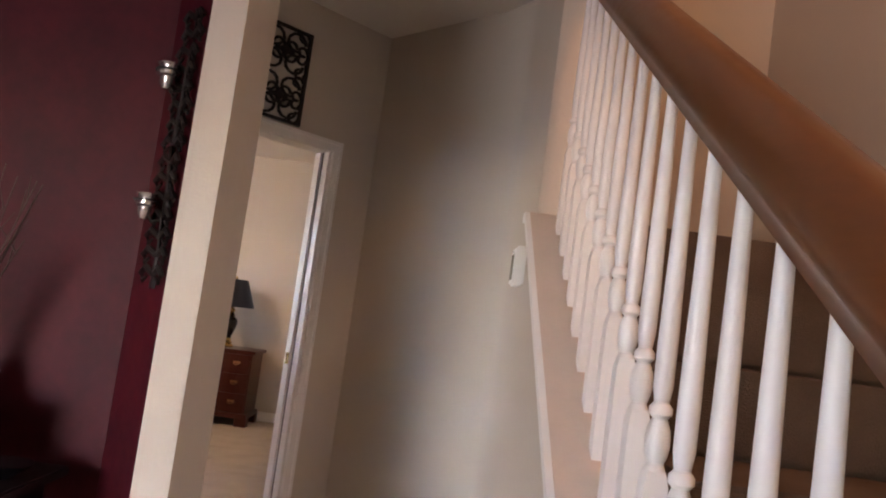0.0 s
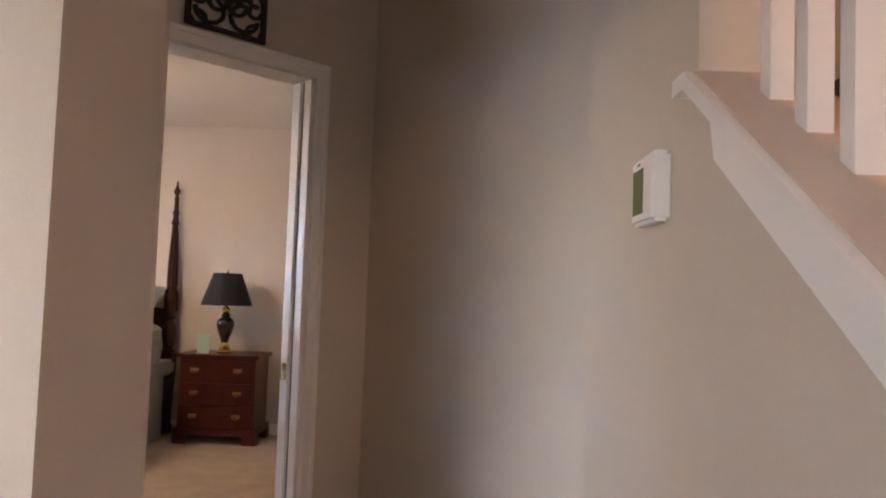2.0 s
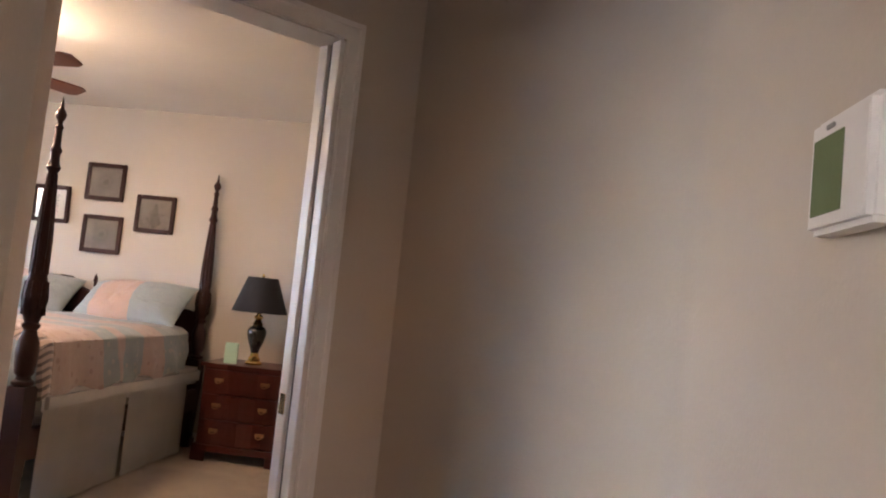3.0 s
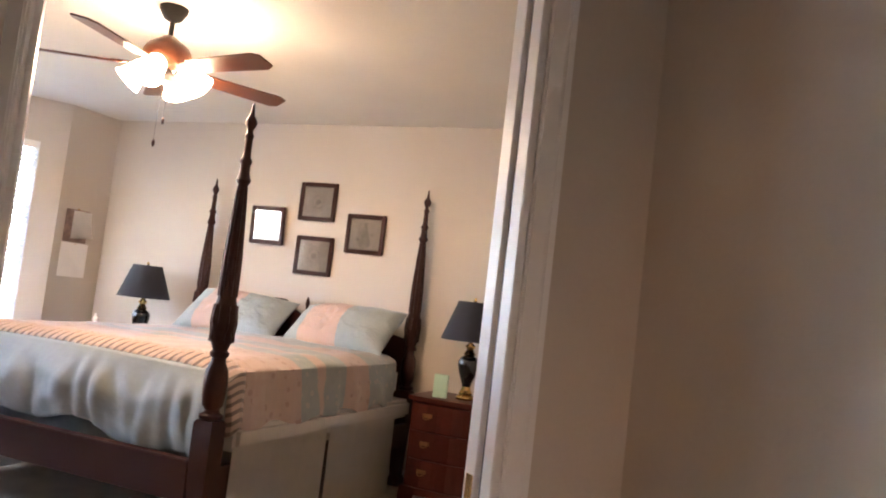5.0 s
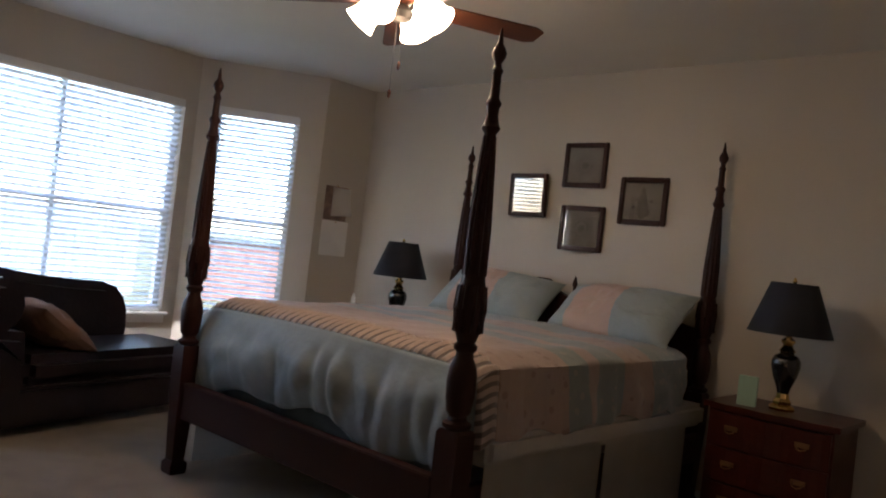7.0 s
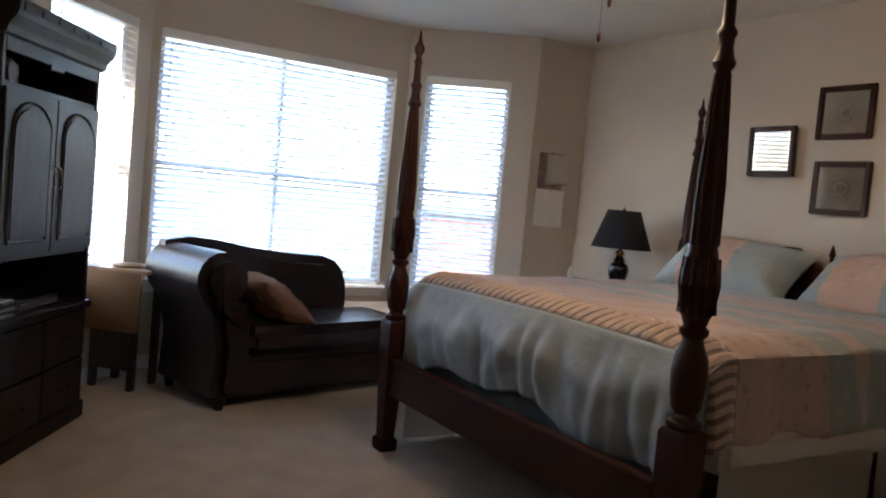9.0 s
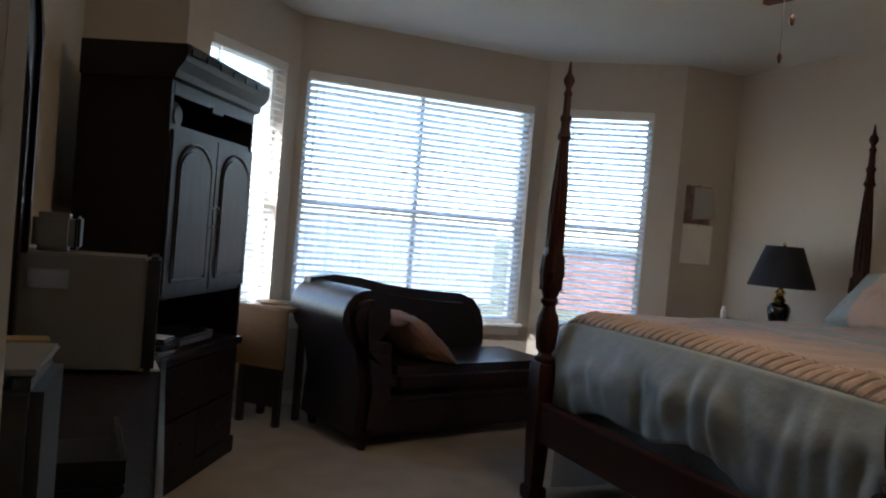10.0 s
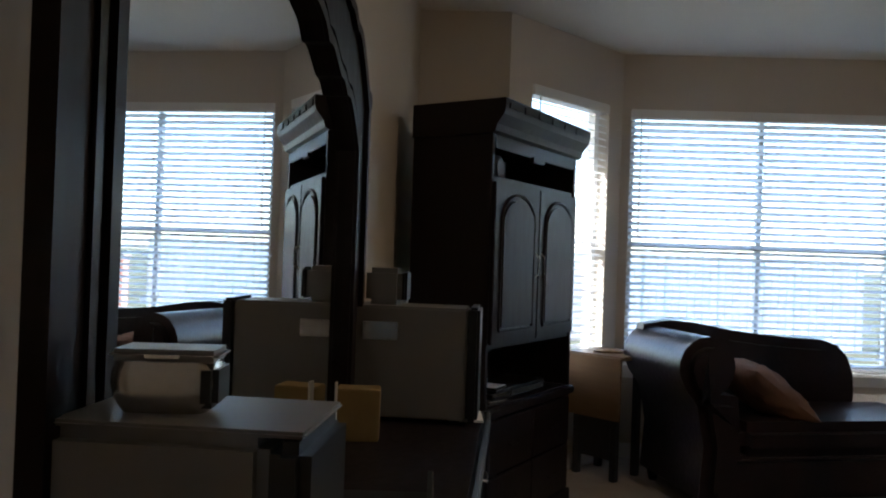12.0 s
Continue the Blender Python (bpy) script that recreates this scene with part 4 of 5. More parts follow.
for x0, x1 in ((0.012, 0.482), (0.488, 0.955)):
    d = part("door", boxes(((x0, -0.022, 0.925), (x1, 0.0, 1.64)), bev=0.004), DARKWOOD, AR)
    part("panel", arch_panel(x0 + 0.075, x1 - 0.075, 1.0, 1.57, -0.034), DARKWOOD, d, "arched raised panel")
    bmr = bmesh.new()
    cx, r = (x0 + x1) / 2, (x1 - x0) / 2 - 0.062
    pts = [(x0 + 0.062, -0.026, 0.985), (x0 + 0.062, -0.026, 1.48)] + [(cx - r * math.cos(math.pi * k / 10), -0.026, 1.48 + 0.115 * math.sin(math.pi * k / 10)) for k in range(1, 10)] + [(x1 - 0.062, -0.026, 1.48), (x1 - 0.062, -0.026, 0.985), (x0 + 0.062, -0.026, 0.985)]
    part("moulding", tube(pts, 0.009, 6, bmr), DARKWOOD, d)
    xk = x1 - 0.03 if x0 < 0.1 else x0 + 0.03
    part("handle", tube([(xk, -0.024, 1.22), (xk, -0.045, 1.235), (xk, -0.045, 1.315), (xk, -0.024, 1.33)], 0.005, 8), SILVER, d, "", True)
for x0, x1 in ((0.03, 0.487), (0.493, 0.95)):
    for z0, z1 in ((0.10, 0.33), (0.345, 0.585)):
        d = part("drawer", boxes(((x0, -0.022, z0), (x1, 0.0, z1)), bev=0.005), DARKWOOD, AR)
        part("pull", tube([((x0 + x1) / 2 - 0.05, -0.022, (z0 + z1) / 2), ((x0 + x1) / 2 - 0.04, -0.042, (z0 + z1) / 2 - 0.01), ((x0 + x1) / 2 + 0.04, -0.042, (z0 + z1) / 2 - 0.01), ((x0 + x1) / 2 + 0.05, -0.022, (z0 + z1) / 2)], 0.004, 6), IRON, d, "", True)
part("plinth", boxes(((-0.012, -0.025, 0.0), (AW + 0.012, 0.02, 0.09)), bev=0.006), DARKWOOD, AR)

def in_armoire(x, y, z, rz=0):
    return AR.matrix_basis @ pose(x, y, z, 0, 0, rz)


tv = thing("clock_radio", in_armoire(0.22, 0.14, 1.667), "round dark speaker on the upper armoire shelf", "speaker")
part("body", lathe([(0.05, 0), (0.055, 0.01), (0.055, 0.1), (0.045, 0.115)], 20), PLASTIC_DARK, tv, "", True)
part("grille", lathe([(0.04, 0), (0.042, 0.004)], 20), CHERRY, tv, "reddish round grille", False, pose(0, -0.052, 0.055, 90, 0, 0))
dvd = thing("disc_player", in_armoire(0.50, 0.16, 0.642), "black disc player on the open armoire shelf", "disc player")
part("case", boxes(((-0.2, -0.13, 0.008), (0.2, 0.13, 0.06)), bev=0.004), PLASTIC_DARK, dvd)
part("front_strip", boxes(((-0.18, -0.134, 0.02), (0.18, -0.1305, 0.045))), SILVER, dvd, "silver front strip")
for x in (-0.16, 0.16):
    part("foot", boxes(((x - 0.02, -0.1, 0), (x + 0.02, 0.1, 0.008))), PLASTIC_DARK, dvd)
for k in range(5):
    cs = thing("disc_case", in_armoire(0.20 + 0.03 * (k % 2), 0.12, 0.642 + 0.0152 * k, 4 * k - 8), "plastic disc case lying in a stack", "disc case", "disc cases")
    part("case", boxes(((-0.07, -0.09, 0), (0.07, 0.09, 0.015)), bev=0.002), PLASTIC_DARK if k % 2 else SILVER, cs)
    part("sleeve", boxes(((-0.066, -0.085, 0.0151), (0.066, 0.086, 0.01515))), PAPER if k == 4 else CHERRY, cs)

# chaise in the bay
CH = thing("chaise_sofa", pose(-3.34, 5.485, 0, 0, 0, 103.5), "dark brown leather chaise with a rolled arm and sloping back", "sofa")
# local: x along its length, y = 0 front edge, body towards +y (the windows)
part("base", boxes(((0.06, 0.02, 0.07), (1.50, 0.74, 0.30)), bev=0.03), LEATHER, CH, "", True)
part("seat_cushion", boxes(((0.20, -0.01, 0.295), (1.52, 0.62, 0.47)), bev=0.055), LEATHER, CH, "", True)
arm = [(0.0, 0.08), (0.02, 0.35), (-0.02, 0.55), (-0.09, 0.64)]
for k in range(13):
    a = radians(190 - k * 21)
    arm.append((0.03 + 0.155 * math.cos(a), 0.745 + 0.155 * math.sin(a)))
arm += [(0.20, 0.60), (0.22, 0.45), (0.24, 0.08)]
b_arm = prism(arm, 0.0, 0.76, "y")
bmesh.ops.bevel(b_arm, geom=[e for e in b_arm.edges if abs(e.verts[0].co.y - e.verts[1].co.y) < 1e-4], offset=0.05, segments=4, affect="EDGES")
part("rolled_arm", b_arm, LEATHER, CH, "", True)
back = [(0.12, 0.30), (1.32, 0.30), (1.35, 0.50), (1.34, 0.63), (1.30, 0.73), (1.23, 0.80), (1.12, 0.835), (0.9, 0.845), (0.7, 0.86), (0.5, 0.885), (0.3, 0.92), (0.12, 0.935), (-0.04, 0.91), (-0.06, 0.80)]
b_back = prism(back, 0.57, 0.78, "y")
bmesh.ops.bevel(b_back, geom=[e for e in b_back.edges if abs(e.verts[0].co.y - e.verts[1].co.y) < 1e-4], offset=0.06, segments=4, affect="EDGES")
part("backrest", b_back, LEATHER, CH, "", True)
for x, y in ((0.07, 0.07), (1.44, 0.07), (0.07, 0.68), (1.44, 0.68)):
    part("foot", lathe([(0.022, 0), (0.034, 0.05), (0.036, 0.075)], 12), DARKWOOD, CH, "", True, pose(x, y, 0))
for x in (0.6, 1.0):
    part("piping", tube([(x - 0.4, -0.012, 0.30), (x, -0.016, 0.30), (x + 0.4, -0.012, 0.30)], 0.005, 6), LEATHER, CH)
cu = new("cushion", mesh_of("cushion", cushion(0.50, 0.46, 0.19, 9), TAN_FABRIC, True))
cu.matrix_basis = CH.matrix_basis @ pose(0.66, 0.26, 0.47, 0, -55, 0) @ pose(0, 0, 0, 0, 0, 90)
tagged(cu, "brown fabric throw cushion leaning on the chaise arm", "cushion")

# folding table by the bay window
ft = thing("folding_table", pose(-4.09, 5.13, 0, 0, 0, 46), "tan wooden drop-leaf table with dark legs", "side table")
part("top", boxes(((-0.20, -0.16, 0.70), (0.20, 0.16, 0.722)), bev=0.004), TANWOOD, ft)
part("leaf", boxes(((-0.20, -0.18, 0.36), (0.20, -0.161, 0.715)), bev=0.003), TANWOOD, ft, "hanging tan leaf")
for x in (-0.13, 0.13):
    for y in (-0.11, 0.11):
        part("leg", boxes(((x - 0.02, y - 0.02, 0), (x + 0.02, y + 0.02, 0.70)), bev=0.003), PLASTIC_DARK, ft, "dark leg")
part("cross_bar", boxes(((-0.11, -0.13, 0.12), (0.11, -0.10, 0.36))), PLASTIC_DARK, ft)
hat = thing("lid", pose(-4.10, 5.13, 0.7235, 0, 0, 20), "small round tan lid on the folding table", "lid")
part("disc", lathe([(0.09, 0), (0.095, 0.008), (0.08, 0.018), (0.02, 0.024)], 20), TANWOOD, hat, "", True)

# dresser and its mirror
DX0, DX1, DY0, DY1, DZ = -1.84, -0.04, 3.91, 4.35, 0.79
ON = pose(-1.6, 4.1, 0, 0, 0, -2.9) @ pose(1.6, -4.1, 0)
dr = thing("dresser", ON, "long dark wooden dresser with brass pulls along the wall", "dresser")
part("carcass", boxes(((DX0 + 0.02, DY0, 0.08), (DX1 - 0.02, DY1 - 0.03, DZ - 0.03))), DARKWOOD, dr)
part("top", boxes(((DX0, DY0 - 0.005, DZ - 0.03), (DX1, DY1, DZ)), bev=0.008), DARKWOOD, dr, "polished dark top")
# pale metal strip, added to give the front edge its bright line
part("front_edge", boxes(((DX0 + 0.01, DY1 + 0.0003, DZ - 0.040), (DX1 - 0.01, DY1 + 0.014, DZ + 0.003)), bev=0.004), SILVER, dr, "pale metal strip added for the bright line along the front edge")
part("plinth", boxes(((DX0 + 0.01, DY0, 0.0), (DX1 - 0.01, DY1 - 0.02, 0.08)), bev=0.006), DARKWOOD, dr)
for c in range(3):
    x0 = DX0 + 0.04 + c * 0.58
    for k in range(3):
        z0 = 0.10 + k * 0.22
        d = part("drawer", boxes(((x0, DY1 - 0.03, z0), (x0 + 0.56, DY1 - 0.012, z0 + 0.205)), bev=0.004), DARKWOOD, dr)
        for xx in (x0 + 0.14, x0 + 0.42):
            part("pull", tube([(xx - 0.05, DY1 - 0.012, z0 + 0.11), (xx - 0.04, DY1 + 0.012, z0 + 0.10), (xx + 0.04, DY1 + 0.012, z0 + 0.10), (xx + 0.05, DY1 - 0.012, z0 + 0.11)], 0.005, 6), SILVER, d, "", True)

MX0, MX1, MY = -1.52, -0.28, 3.96
mir = thing("dresser_mirror", ON @ pose(0, 0, DZ), "arched dresser mirror in a dark moulded frame", "mirror")


def arch(x0, x1, z0, zs, rise, n=96, notch=0.022):
    """Outline with a scalloped arch on top."""
    pts = [(x0, z0), (x1, z0)]
    for k in range(n + 1):
        t = k / n
        u = abs(2 * t - 1)
        side = 1 - max(0.0, (u - 0.62) / 0.38) ** 2.2
        z = zs + rise * (0.55 * side + 0.45 * (1 - (u / 0.62) ** 2 if u < 0.62 else 0.0))
        for uc in (0.42, 0.74):
            z -= notch * max(0.0, 1 - abs(u - uc) / 0.07) ** 1.5
        pts.append((x1 + (x0 - x1) * t, z))
    return pts


inner = arch(MX0, MX1, 0.06, 0.745, 0.27)
part("glass", prism(inner, MY - 0.004, MY, "y"), MIRROR, mir, "clear mirror glass")
part("backing", prism(arch(MX0 - 0.10, MX1 + 0.10, 0.0, 0.87, 0.38), MY - 0.03, MY - 0.005, "y"), DARKWOOD, mir)


def ring(a, b, y0, y1):
    bm = bmesh.new()
    n = len(a)
    rows = [[bm.verts.new((p[0], y, p[1])) for p in q] for q, y in ((a, y0), (a, y1), (b, y1), (b, y0))]
    for r0, r1 in zip(rows, rows[1:] + rows[:1]):
        for k in range(n):
            bm.faces.new((r0[k], r0[(k + 1) % n], r1[(k + 1) % n], r1[k]))
    bmesh.ops.recalc_face_normals(bm, faces=bm.faces[:])
    return bm


part("frame", ring(inner, arch(MX0 - 0.13, MX1 + 0.13, -0.0, 0.89, 0.40), MY - 0.004, MY + 0.022), DARKWOOD, mir, "dark moulded frame")
part("inner_bead", ring(inner, arch(MX0 - 0.022, MX1 + 0.022, 0.045, 0.763, 0.278), MY + 0.0225, MY + 0.032), DARKWOOD, mir)
part("middle_bead", ring(arch(MX0 - 0.035, MX1 + 0.035, 0.035, 0.773, 0.29), arch(MX0 - 0.05, MX1 + 0.05, 0.03, 0.785, 0.30), MY + 0.0225, MY + 0.028), DARKWOOD, mir)
part("outer_bead", ring(arch(MX0 - 0.105, MX1 + 0.105, 0.012, 0.875, 0.385), arch(MX0 - 0.131, MX1 + 0.131, -0.0, 0.89, 0.401), MY + 0.0225, MY + 0.036), DARKWOOD, mir)
for sx, x in ((-1, MX0 - 0.15), (1, MX1 + 0.15)):
    part("scroll", lathe([(0.028, -0.01), (0.034, 0.0), (0.034, 0.02), (0.028, 0.03)], 16), DARKWOOD, mir, "", True, pose(x, MY + 0.02, 0.91, 90, 0, 0))
part("carving", tube([(-1.40, MY + 0.03, 1.17), (-1.36, MY + 0.035, 1.12), (-1.30, MY + 0.035, 1.13), (-1.29, MY + 0.03, 1.19)], 0.012, 8), DARKWOOD, mir, "", True)

pc = thing("printer", ON @ pose(-0.32, 3.985, DZ), "pale grey printer box on the dresser", "printer")
part("case", boxes(((0.0, 0.0, 0.0), (0.16, 0.215, 0.30)), bev=0.012), PLASTIC, pc, "", True)
part("front", boxes(((-0.004, 0.2155, 0.0), (0.164, 0.255, 0.297)), bev=0.012), PLASTIC_DARK, pc, "dark front panel", True)
part("lid", boxes(((0.002, 0.004, 0.3005), (0.158, 0.25, 0.307)), bev=0.003), PLASTIC, pc)
part("side_port", lathe([(0.10, 0), (0.11, 0.004)], 24), PLASTIC_DARK, pc, "dark round opening", False, pose(0.1605, 0.11, 0.10, 0, 90, 0))
rd = thing("radio", ON @ pose(-0.235, 4.075, DZ + 0.3075, 0, 0, 8) @ Matrix.Diagonal((0.60, 0.52, 0.50, 1)), "silver and black desk radio with rounded top", "radio")
rb = bmesh.new()
rings = []
for z, wx, wy in ((0.0, 0.040, 0.078), (0.006, 0.044, 0.084), (0.03, 0.052, 0.097), (0.06, 0.055, 0.102), (0.085, 0.052, 0.099), (0.102, 0.046, 0.092)):
    rings.append([rb.verts.new((0.008 + wx * math.copysign(abs(math.cos(q)) ** 0.5, math.cos(q)), wy * math.copysign(abs(math.sin(q)) ** 0.35, math.sin(q)), z)) for q in [2 * math.pi * k / 32 for k in range(32)]])
for r0, r1 in zip(rings, rings[1:]):
    for k in range(32):
        rb.faces.new((r0[k], r0[(k + 1) % 32], r1[(k + 1) % 32], r1[k]))
rb.faces.new(rings[0][::-1])
rb.faces.new(rings[-1])
part("body", rb, SILVER, rd, "silver shell", True)
part("top_plate", boxes(((-0.044, -0.100, 0.1025), (0.062, 0.104, 0.126)), bev=0.010), PLASTIC, rd, "pale grey lid", True)
part("handle_slot", boxes(((0.0625, -0.03, 0.110), (0.066, 0.035, 0.118)), bev=0.0015), SILVER, rd)
part("grille", boxes(((-0.040, 0.062, 0.012), (0.0615, 0.1045, 0.1005)), bev=0.012), PLASTIC_DARK, rd, "black end grille")
bx = thing("computer_tower", ON @ pose(-1.79, 3.97, DZ), "pale grey computer tower at the end of the dresser", "computer")
part("case", boxes(((0.0, 0.0, 0.012), (0.17, 0.325, 0.325)), bev=0.006), PLASTIC, bx)
part("front", boxes(((-0.003, 0.3255, 0.010), (0.173, 0.36, 0.33)), bev=0.008), PLASTIC_DARK, bx, "dark front bezel")
part("label", boxes(((0.1705, 0.03, 0.23), (0.1715, 0.13, 0.28))), SILVER, bx, "grey label plate")
for y in (0.03, 0.28):
    part("foot", boxes(((0.01, y, 0), (0.16, y + 0.03, 0.012))), PLASTIC_DARK, bx)
wc = thing("desk_speaker", ON @ pose(-1.71, 4.08, DZ + 0.3255), "small grey and black desk speaker on the computer", "speaker")
part("body", boxes(((-0.05, -0.085, 0.0), (0.05, 0.02, 0.105)), bev=0.015), PLASTIC, wc, "", True)
part("grille", boxes(((-0.045, 0.0205, 0.008), (0.045, 0.035, 0.1)), bev=0.01), PLASTIC_DARK, wc, "black front", True)
nt_ = thing("note_box", ON @ pose(-1.42, 4.04, DZ, 0, 0, 8), "tan card box standing on the dresser", "box")
part("box", boxes(((-0.03, -0.06, 0), (0.045, 0.05, 0.13)), bev=0.003), STICKY, nt_)
part("flap", boxes(((0.05, -0.06, 0.02), (0.075, -0.055, 0.15))), PAPER, nt_)
tray = thing("organizer_tray", ON @ pose(-0.80, 4.2, DZ, 0, 0, 6), "dark glossy desk tray on the dresser", "tray")
part("base", boxes(((-0.14, -0.09, 0), (0.14, 0.09, 0.02)), bev=0.004), PLASTIC_DARK, tray)
part("rim", boxes(((-0.14, -0.09, 0.0205), (0.14, -0.082, 0.06)), ((-0.14, 0.082, 0.0205), (0.14, 0.09, 0.06)), ((0.132, -0.082, 0.0205), (0.14, 0.082, 0.06))), PLASTIC_DARK, tray)
part("chrome_edge", boxes(((-0.141, 0.0905, 0.05), (0.141, 0.093, 0.058))), SILVER, tray)
pp = thing("paper_stack", ON @ pose(-1.74, 4.29, DZ, 0, 0, 6), "small stack of papers on the dresser corner", "paper")
part("sheet", boxes(((-0.07, -0.05, 0), (0.07, 0.05, 0.006))), PAPER, pp)

# ---- hall ----
th = thing("thermostat", pose(2.019, 3.372, 1.455), "white wall thermostat with a green display", "thermostat")
part("body", boxes(((-0.036, -0.08, -0.066), (-0.0004, 0.08, 0.066)), bev=0.007), TRIM, th, "", True)
part("display", boxes(((-0.0372, -0.014, -0.046), (-0.0362, 0.066, 0.042))), LCD, th, "green display")
part("flap", boxes(((-0.0368, -0.070, -0.056), (-0.0361, -0.024, 0.052))), TRIM, th)
part("button", boxes(((-0.039, 0.010, 0.048), (-0.0362, 0.030, 0.054)), bev=0.001), PLASTIC, th)

GR = DW @ pose(0.985, -0.1215, 2.345)
gr = thing("wall_grille", GR @ Matrix.Diagonal((1.25, 1, 1, 1)), "black scrolled iron wall grille above the door", "wall decor")
part("border", boxes(((-0.12, -0.016, -0.24), (-0.106, 0, 0.24)), ((0.106, -0.016, -0.24), (0.12, 0, 0.24)), ((-0.106, -0.016, 0.226), (0.106, 0, 0.24)), ((-0.106, -0.016, -0.24), (0.106, 0, -0.226))), IRON, gr)
for zc in (-0.115, 0.115):
    for sx in (-1, 1):
        for sz in (-1, 1):
            for r, cx, cz in ((0.042, 0.052, 0.056), (0.026, 0.030, 0.022), (0.022, 0.084, 0.094), (0.02, 0.085, 0.02)):
                pts = [(sx * (cx + r * math.cos(a)), -0.008, zc + sz * (cz + r * math.sin(a) * 1.1)) for a in [2 * math.pi * k / 12 for k in range(11)]]
                part("scroll", tube(pts, 0.0075, 6), IRON, gr)
    part("boss", lathe([(0.02, 0), (0.024, 0.008), (0.012, 0.016)], 12), IRON, gr, "", False, pose(0, -0.004, zc, 90, 0, 0))

# baluster rail
bn = thing("banister", pose(0, 0, 0), "white turned balusters under an oak handrail", "banister")
bm = lathe([(0.0290, -0.03), (0.0290, 0.225), (0.022, 0.245)], 4)
for v in bm.verts:
    x, y = v.co.x, v.co.y
    v.co.x, v.co.y = (x - y) * 0.7071, (x + y) * 0.7071
lathe([(0.019, 0.244), (0.014, 0.254), (0.019, 0.264), (0.022, 0.28), (0.020, 0.30), (0.013, 0.316), (0.020, 0.322), (0.020, 0.331), (0.013, 0.338), (0.0170, 0.36), (0.0175, 0.42), (0.0145, 0.58), (0.0105, 0.79)], 14, bm=bm)
for v in bm.verts:
    v.co.x, v.co.y = v.co.x * 0.82, v.co.y * 0.82
BAL = mesh_of("baluster", bm, TRIM, True)
k = 0
while 0.795 + k * 0.115 < 3.06:
    y = 0.795 + k * 0.115
    o = new("baluster", BAL)
    o.parent = bn
    o.matrix_basis = pose(2.078, y, cap_z(y) + 0.012)
    k += 1
prof = [(-0.022, 0.0), (0.022, 0.0), (0.026, 0.012), (0.034, 0.020), (0.036, 0.036), (0.030, 0.054), (0.016, 0.066), (0.0, 0.069), (-0.016, 0.066), (-0.030, 0.054), (-0.036, 0.036), (-0.034, 0.020), (-0.026, 0.012)]
bm = bmesh.new()
ends = []
for y in (0.55, 3.149):
    z = cap_z(y) + 0.772
    ends.append([bm.verts.new((2.078 + px * 1.15, y, z + pz * 1.7)) for px, pz in prof])
n = len(prof)
for q in range(n):
    bm.faces.new((ends[0][q], ends[0][(q + 1) % n], ends[1][(q + 1) % n], ends[1][q]))
bm.faces.new(ends[0][::-1])
bm.faces.new(ends[1])
bmesh.ops.recalc_face_normals(bm, faces=bm.faces[:])
part("handrail", bm, RAILWOOD, bn, "polished oak handrail", True)
part("newel", lathe([(0.06, 0), (0.06, 0.9), (0.07, 0.92), (0.05, 1.0), (0.02, 1.03)], 4), TRIM, bn, "", False, pose(2.078, 0.52, 0, 0, 0, 45))

# scrolled iron candle sconce on the red wall
sc = thing("candle_sconce", pose(0.862, 3.16, 1.67, 0, 0, -45) @ Matrix.Diagonal((1.25, 1, 1.08, 1)), "dark iron scroll sconce with pewter candle cups", "sconce")
part("spine", tube([(0, -0.012, -0.42), (0.01, -0.015, -0.2), (-0.01, -0.015, 0.0), (0.01, -0.015, 0.25), (0, -0.012, 0.42)], 0.010, 8), IRON, sc, "", True)
rnd = random.Random(5)
for z in [(-0.38 + 0.055 * q) for q in range(15)]:
    for sx in (-1, 1):
        r = rnd.uniform(0.026, 0.042)
        part("leaf_scroll", tube([(0, -0.014, z), (sx * r, -0.02, z + 0.02), (sx * r * 1.6, -0.022, z), (sx * r * 1.2, -0.02, z - 0.022), (sx * r * 0.7, -0.02, z - 0.008)], [0.009, 0.011, 0.010, 0.007, 0.004], 6), IRON, sc)
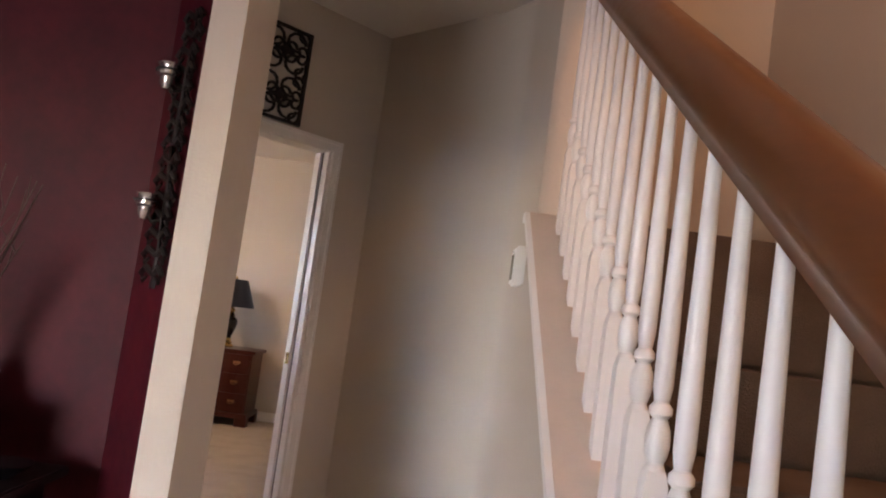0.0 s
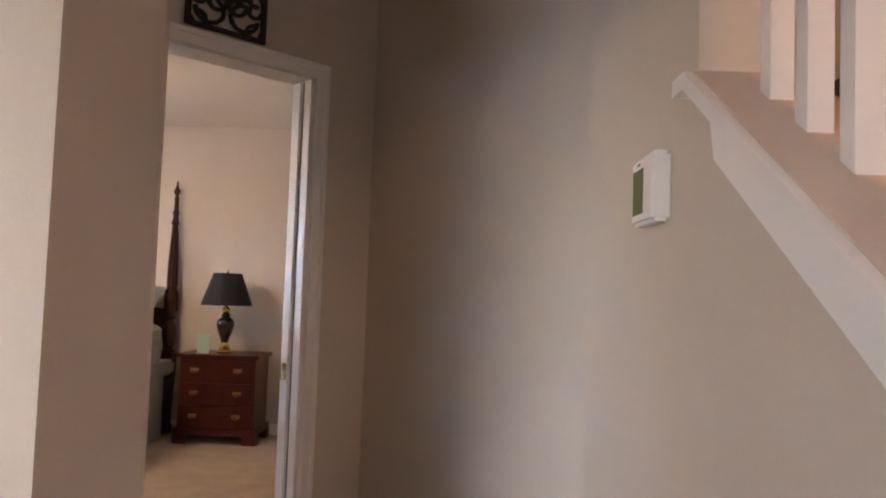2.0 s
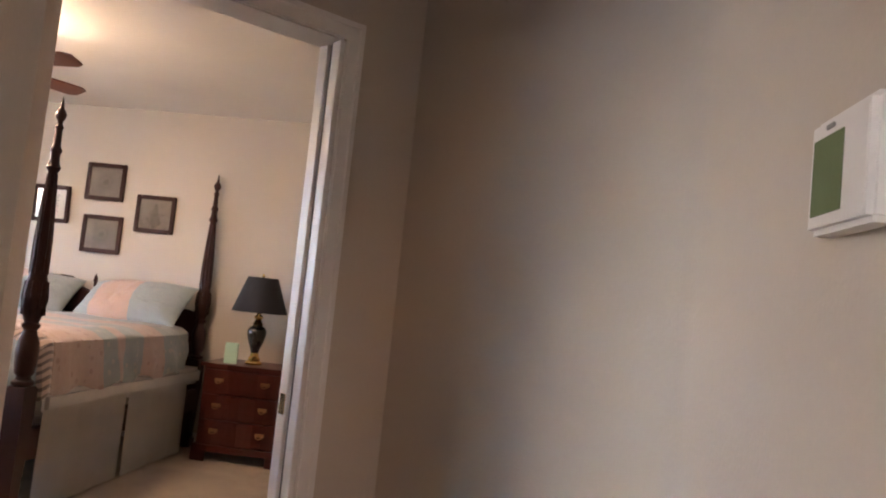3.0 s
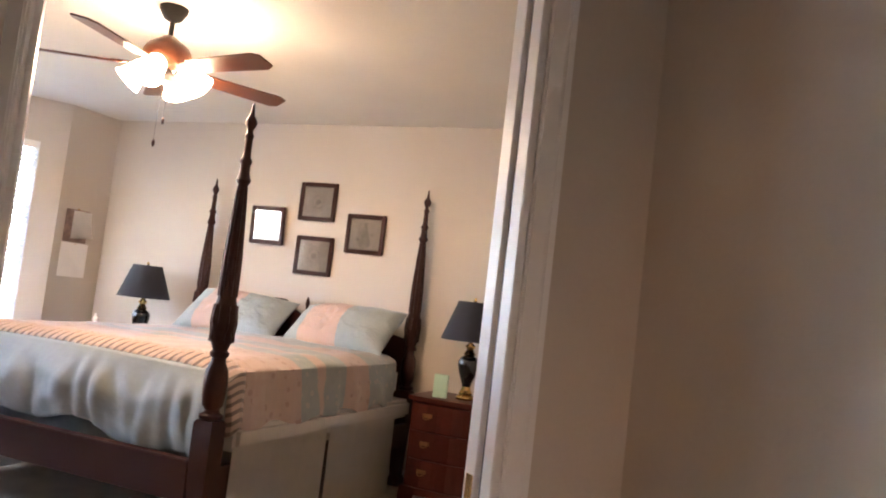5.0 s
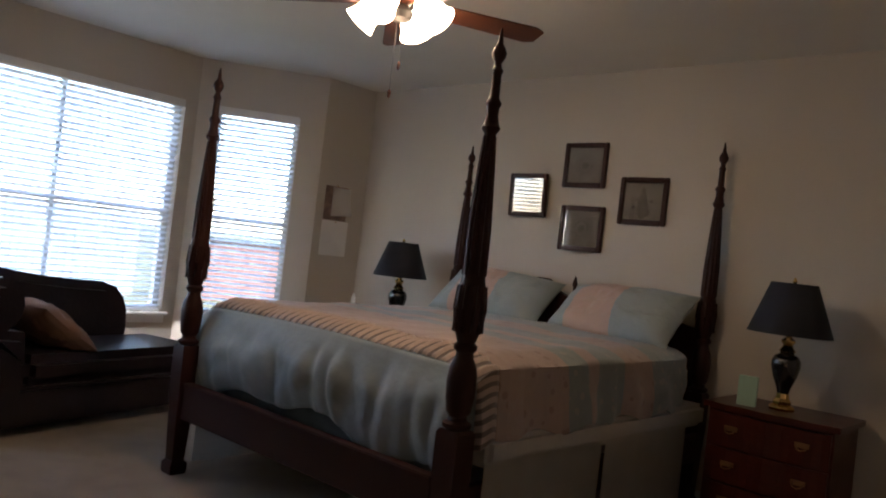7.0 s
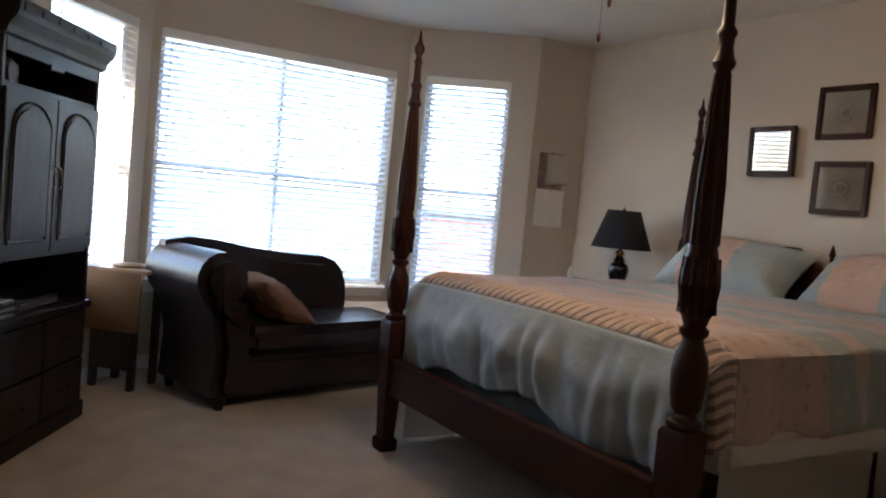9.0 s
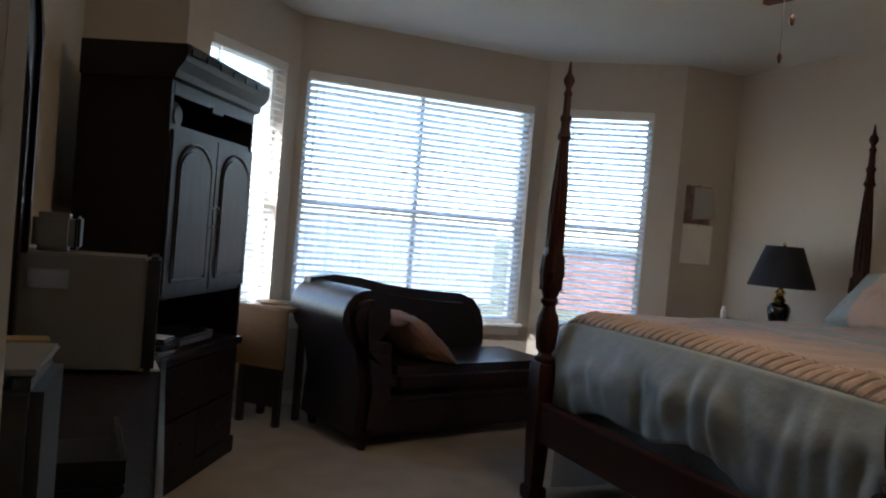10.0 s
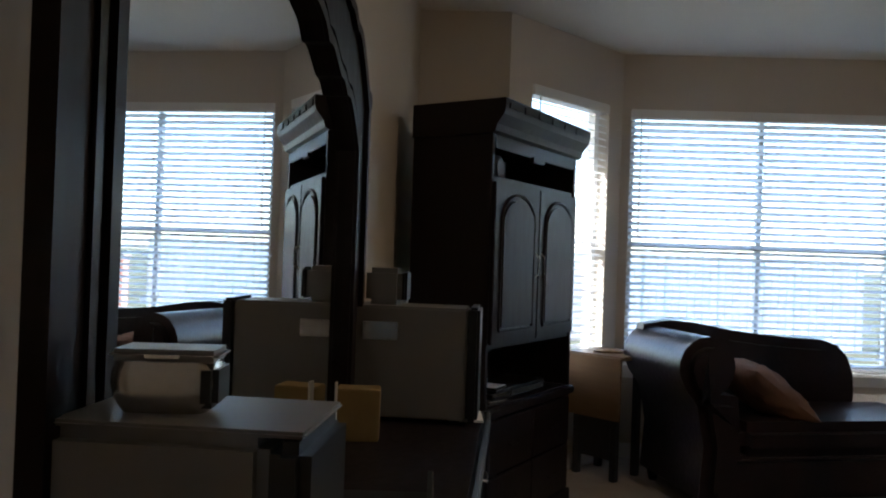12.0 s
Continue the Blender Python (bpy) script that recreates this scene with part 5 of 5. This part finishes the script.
for z in (0.20, -0.19):
    part("arm", tube([(-0.005, -0.015, z - 0.03), (-0.015, -0.04, z - 0.04), (-0.03, -0.06, z - 0.01)], 0.006, 6), IRON, sc)
    cup = part("candle_cup", lathe([(0.012, -0.035), (0.02, -0.02), (0.022, 0.0), (0.030, 0.006), (0.028, 0.03), (0.034, 0.04)], 14), SILVER, sc, "pewter candle cup", True, pose(-0.03, -0.06, z))
    part("drip_ring", lathe([(0.036, 0.018), (0.037, 0.022)], 14), IRON, cup)

# red room: console with vase of branches
con = thing("console_table", pose(0.22, 2.98, 0), "dark console table against the red wall", "console")
part("top", boxes(((-0.75, -0.22, 0.60), (0.45, 0.24, 0.63)), bev=0.005), DARKWOOD, con)
part("apron", boxes(((-0.70, -0.18, 0.50), (0.40, 0.20, 0.5995))), DARKWOOD, con)
for x in (-0.68, 0.38):
    for y in (-0.16, 0.18):
        part("leg", boxes(((x - 0.025, y - 0.025, 0), (x + 0.025, y + 0.025, 0.4995)), bev=0.004), DARKWOOD, con)
vs = thing("branch_vase", pose(0.33, 3.04, 0.631), "dark vase of dry branches on the console", "vase")
part("vase", lathe([(0.05, 0), (0.055, 0.02), (0.085, 0.12), (0.075, 0.22), (0.05, 0.29), (0.055, 0.31)], 18), BLACK, vs, "", True)
rnd = random.Random(8)
for q in range(16):
    a, l = rnd.uniform(0, 6.28), rnd.uniform(0.35, 0.62)
    dx, dy = math.cos(a) * rnd.uniform(0.08, 0.26), math.sin(a) * rnd.uniform(0.03, 0.12)
    p1 = (dx * 0.5, dy * 0.5, 0.3 + l * 0.5)
    p2 = (dx, dy, 0.3 + l)
    br = tube([(0, 0, 0.28), p1, p2], [0.005, 0.004, 0.002], 5)
    for s in range(3):
        t = rnd.uniform(0.3, 0.9)
        base = (dx * t, dy * t, 0.3 + l * t)
        tube([base, (base[0] + rnd.uniform(-0.06, 0.06), base[1] + rnd.uniform(-0.03, 0.03), base[2] + 0.08)], [0.003, 0.0015], 5, br)
    part("branch", br, LEAF, vs)
bxl = thing("storage_box", pose(0.47, 2.92, 0.631), "dark box on the console table", "box")
part("box", boxes(((-0.28, -0.08, 0), (0.0, 0.02, 0.22)), bev=0.006), PLASTIC_DARK, bxl)
bowl = thing("glass_dish", pose(0.58, 2.98, 0.631), "dark shiny glass dish on the console", "dish")
part("dish", lathe([(0.03, 0), (0.035, 0.006), (0.075, 0.03), (0.085, 0.045), (0.080, 0.045), (0.03, 0.012)], 20), BLACK, bowl, "", True)
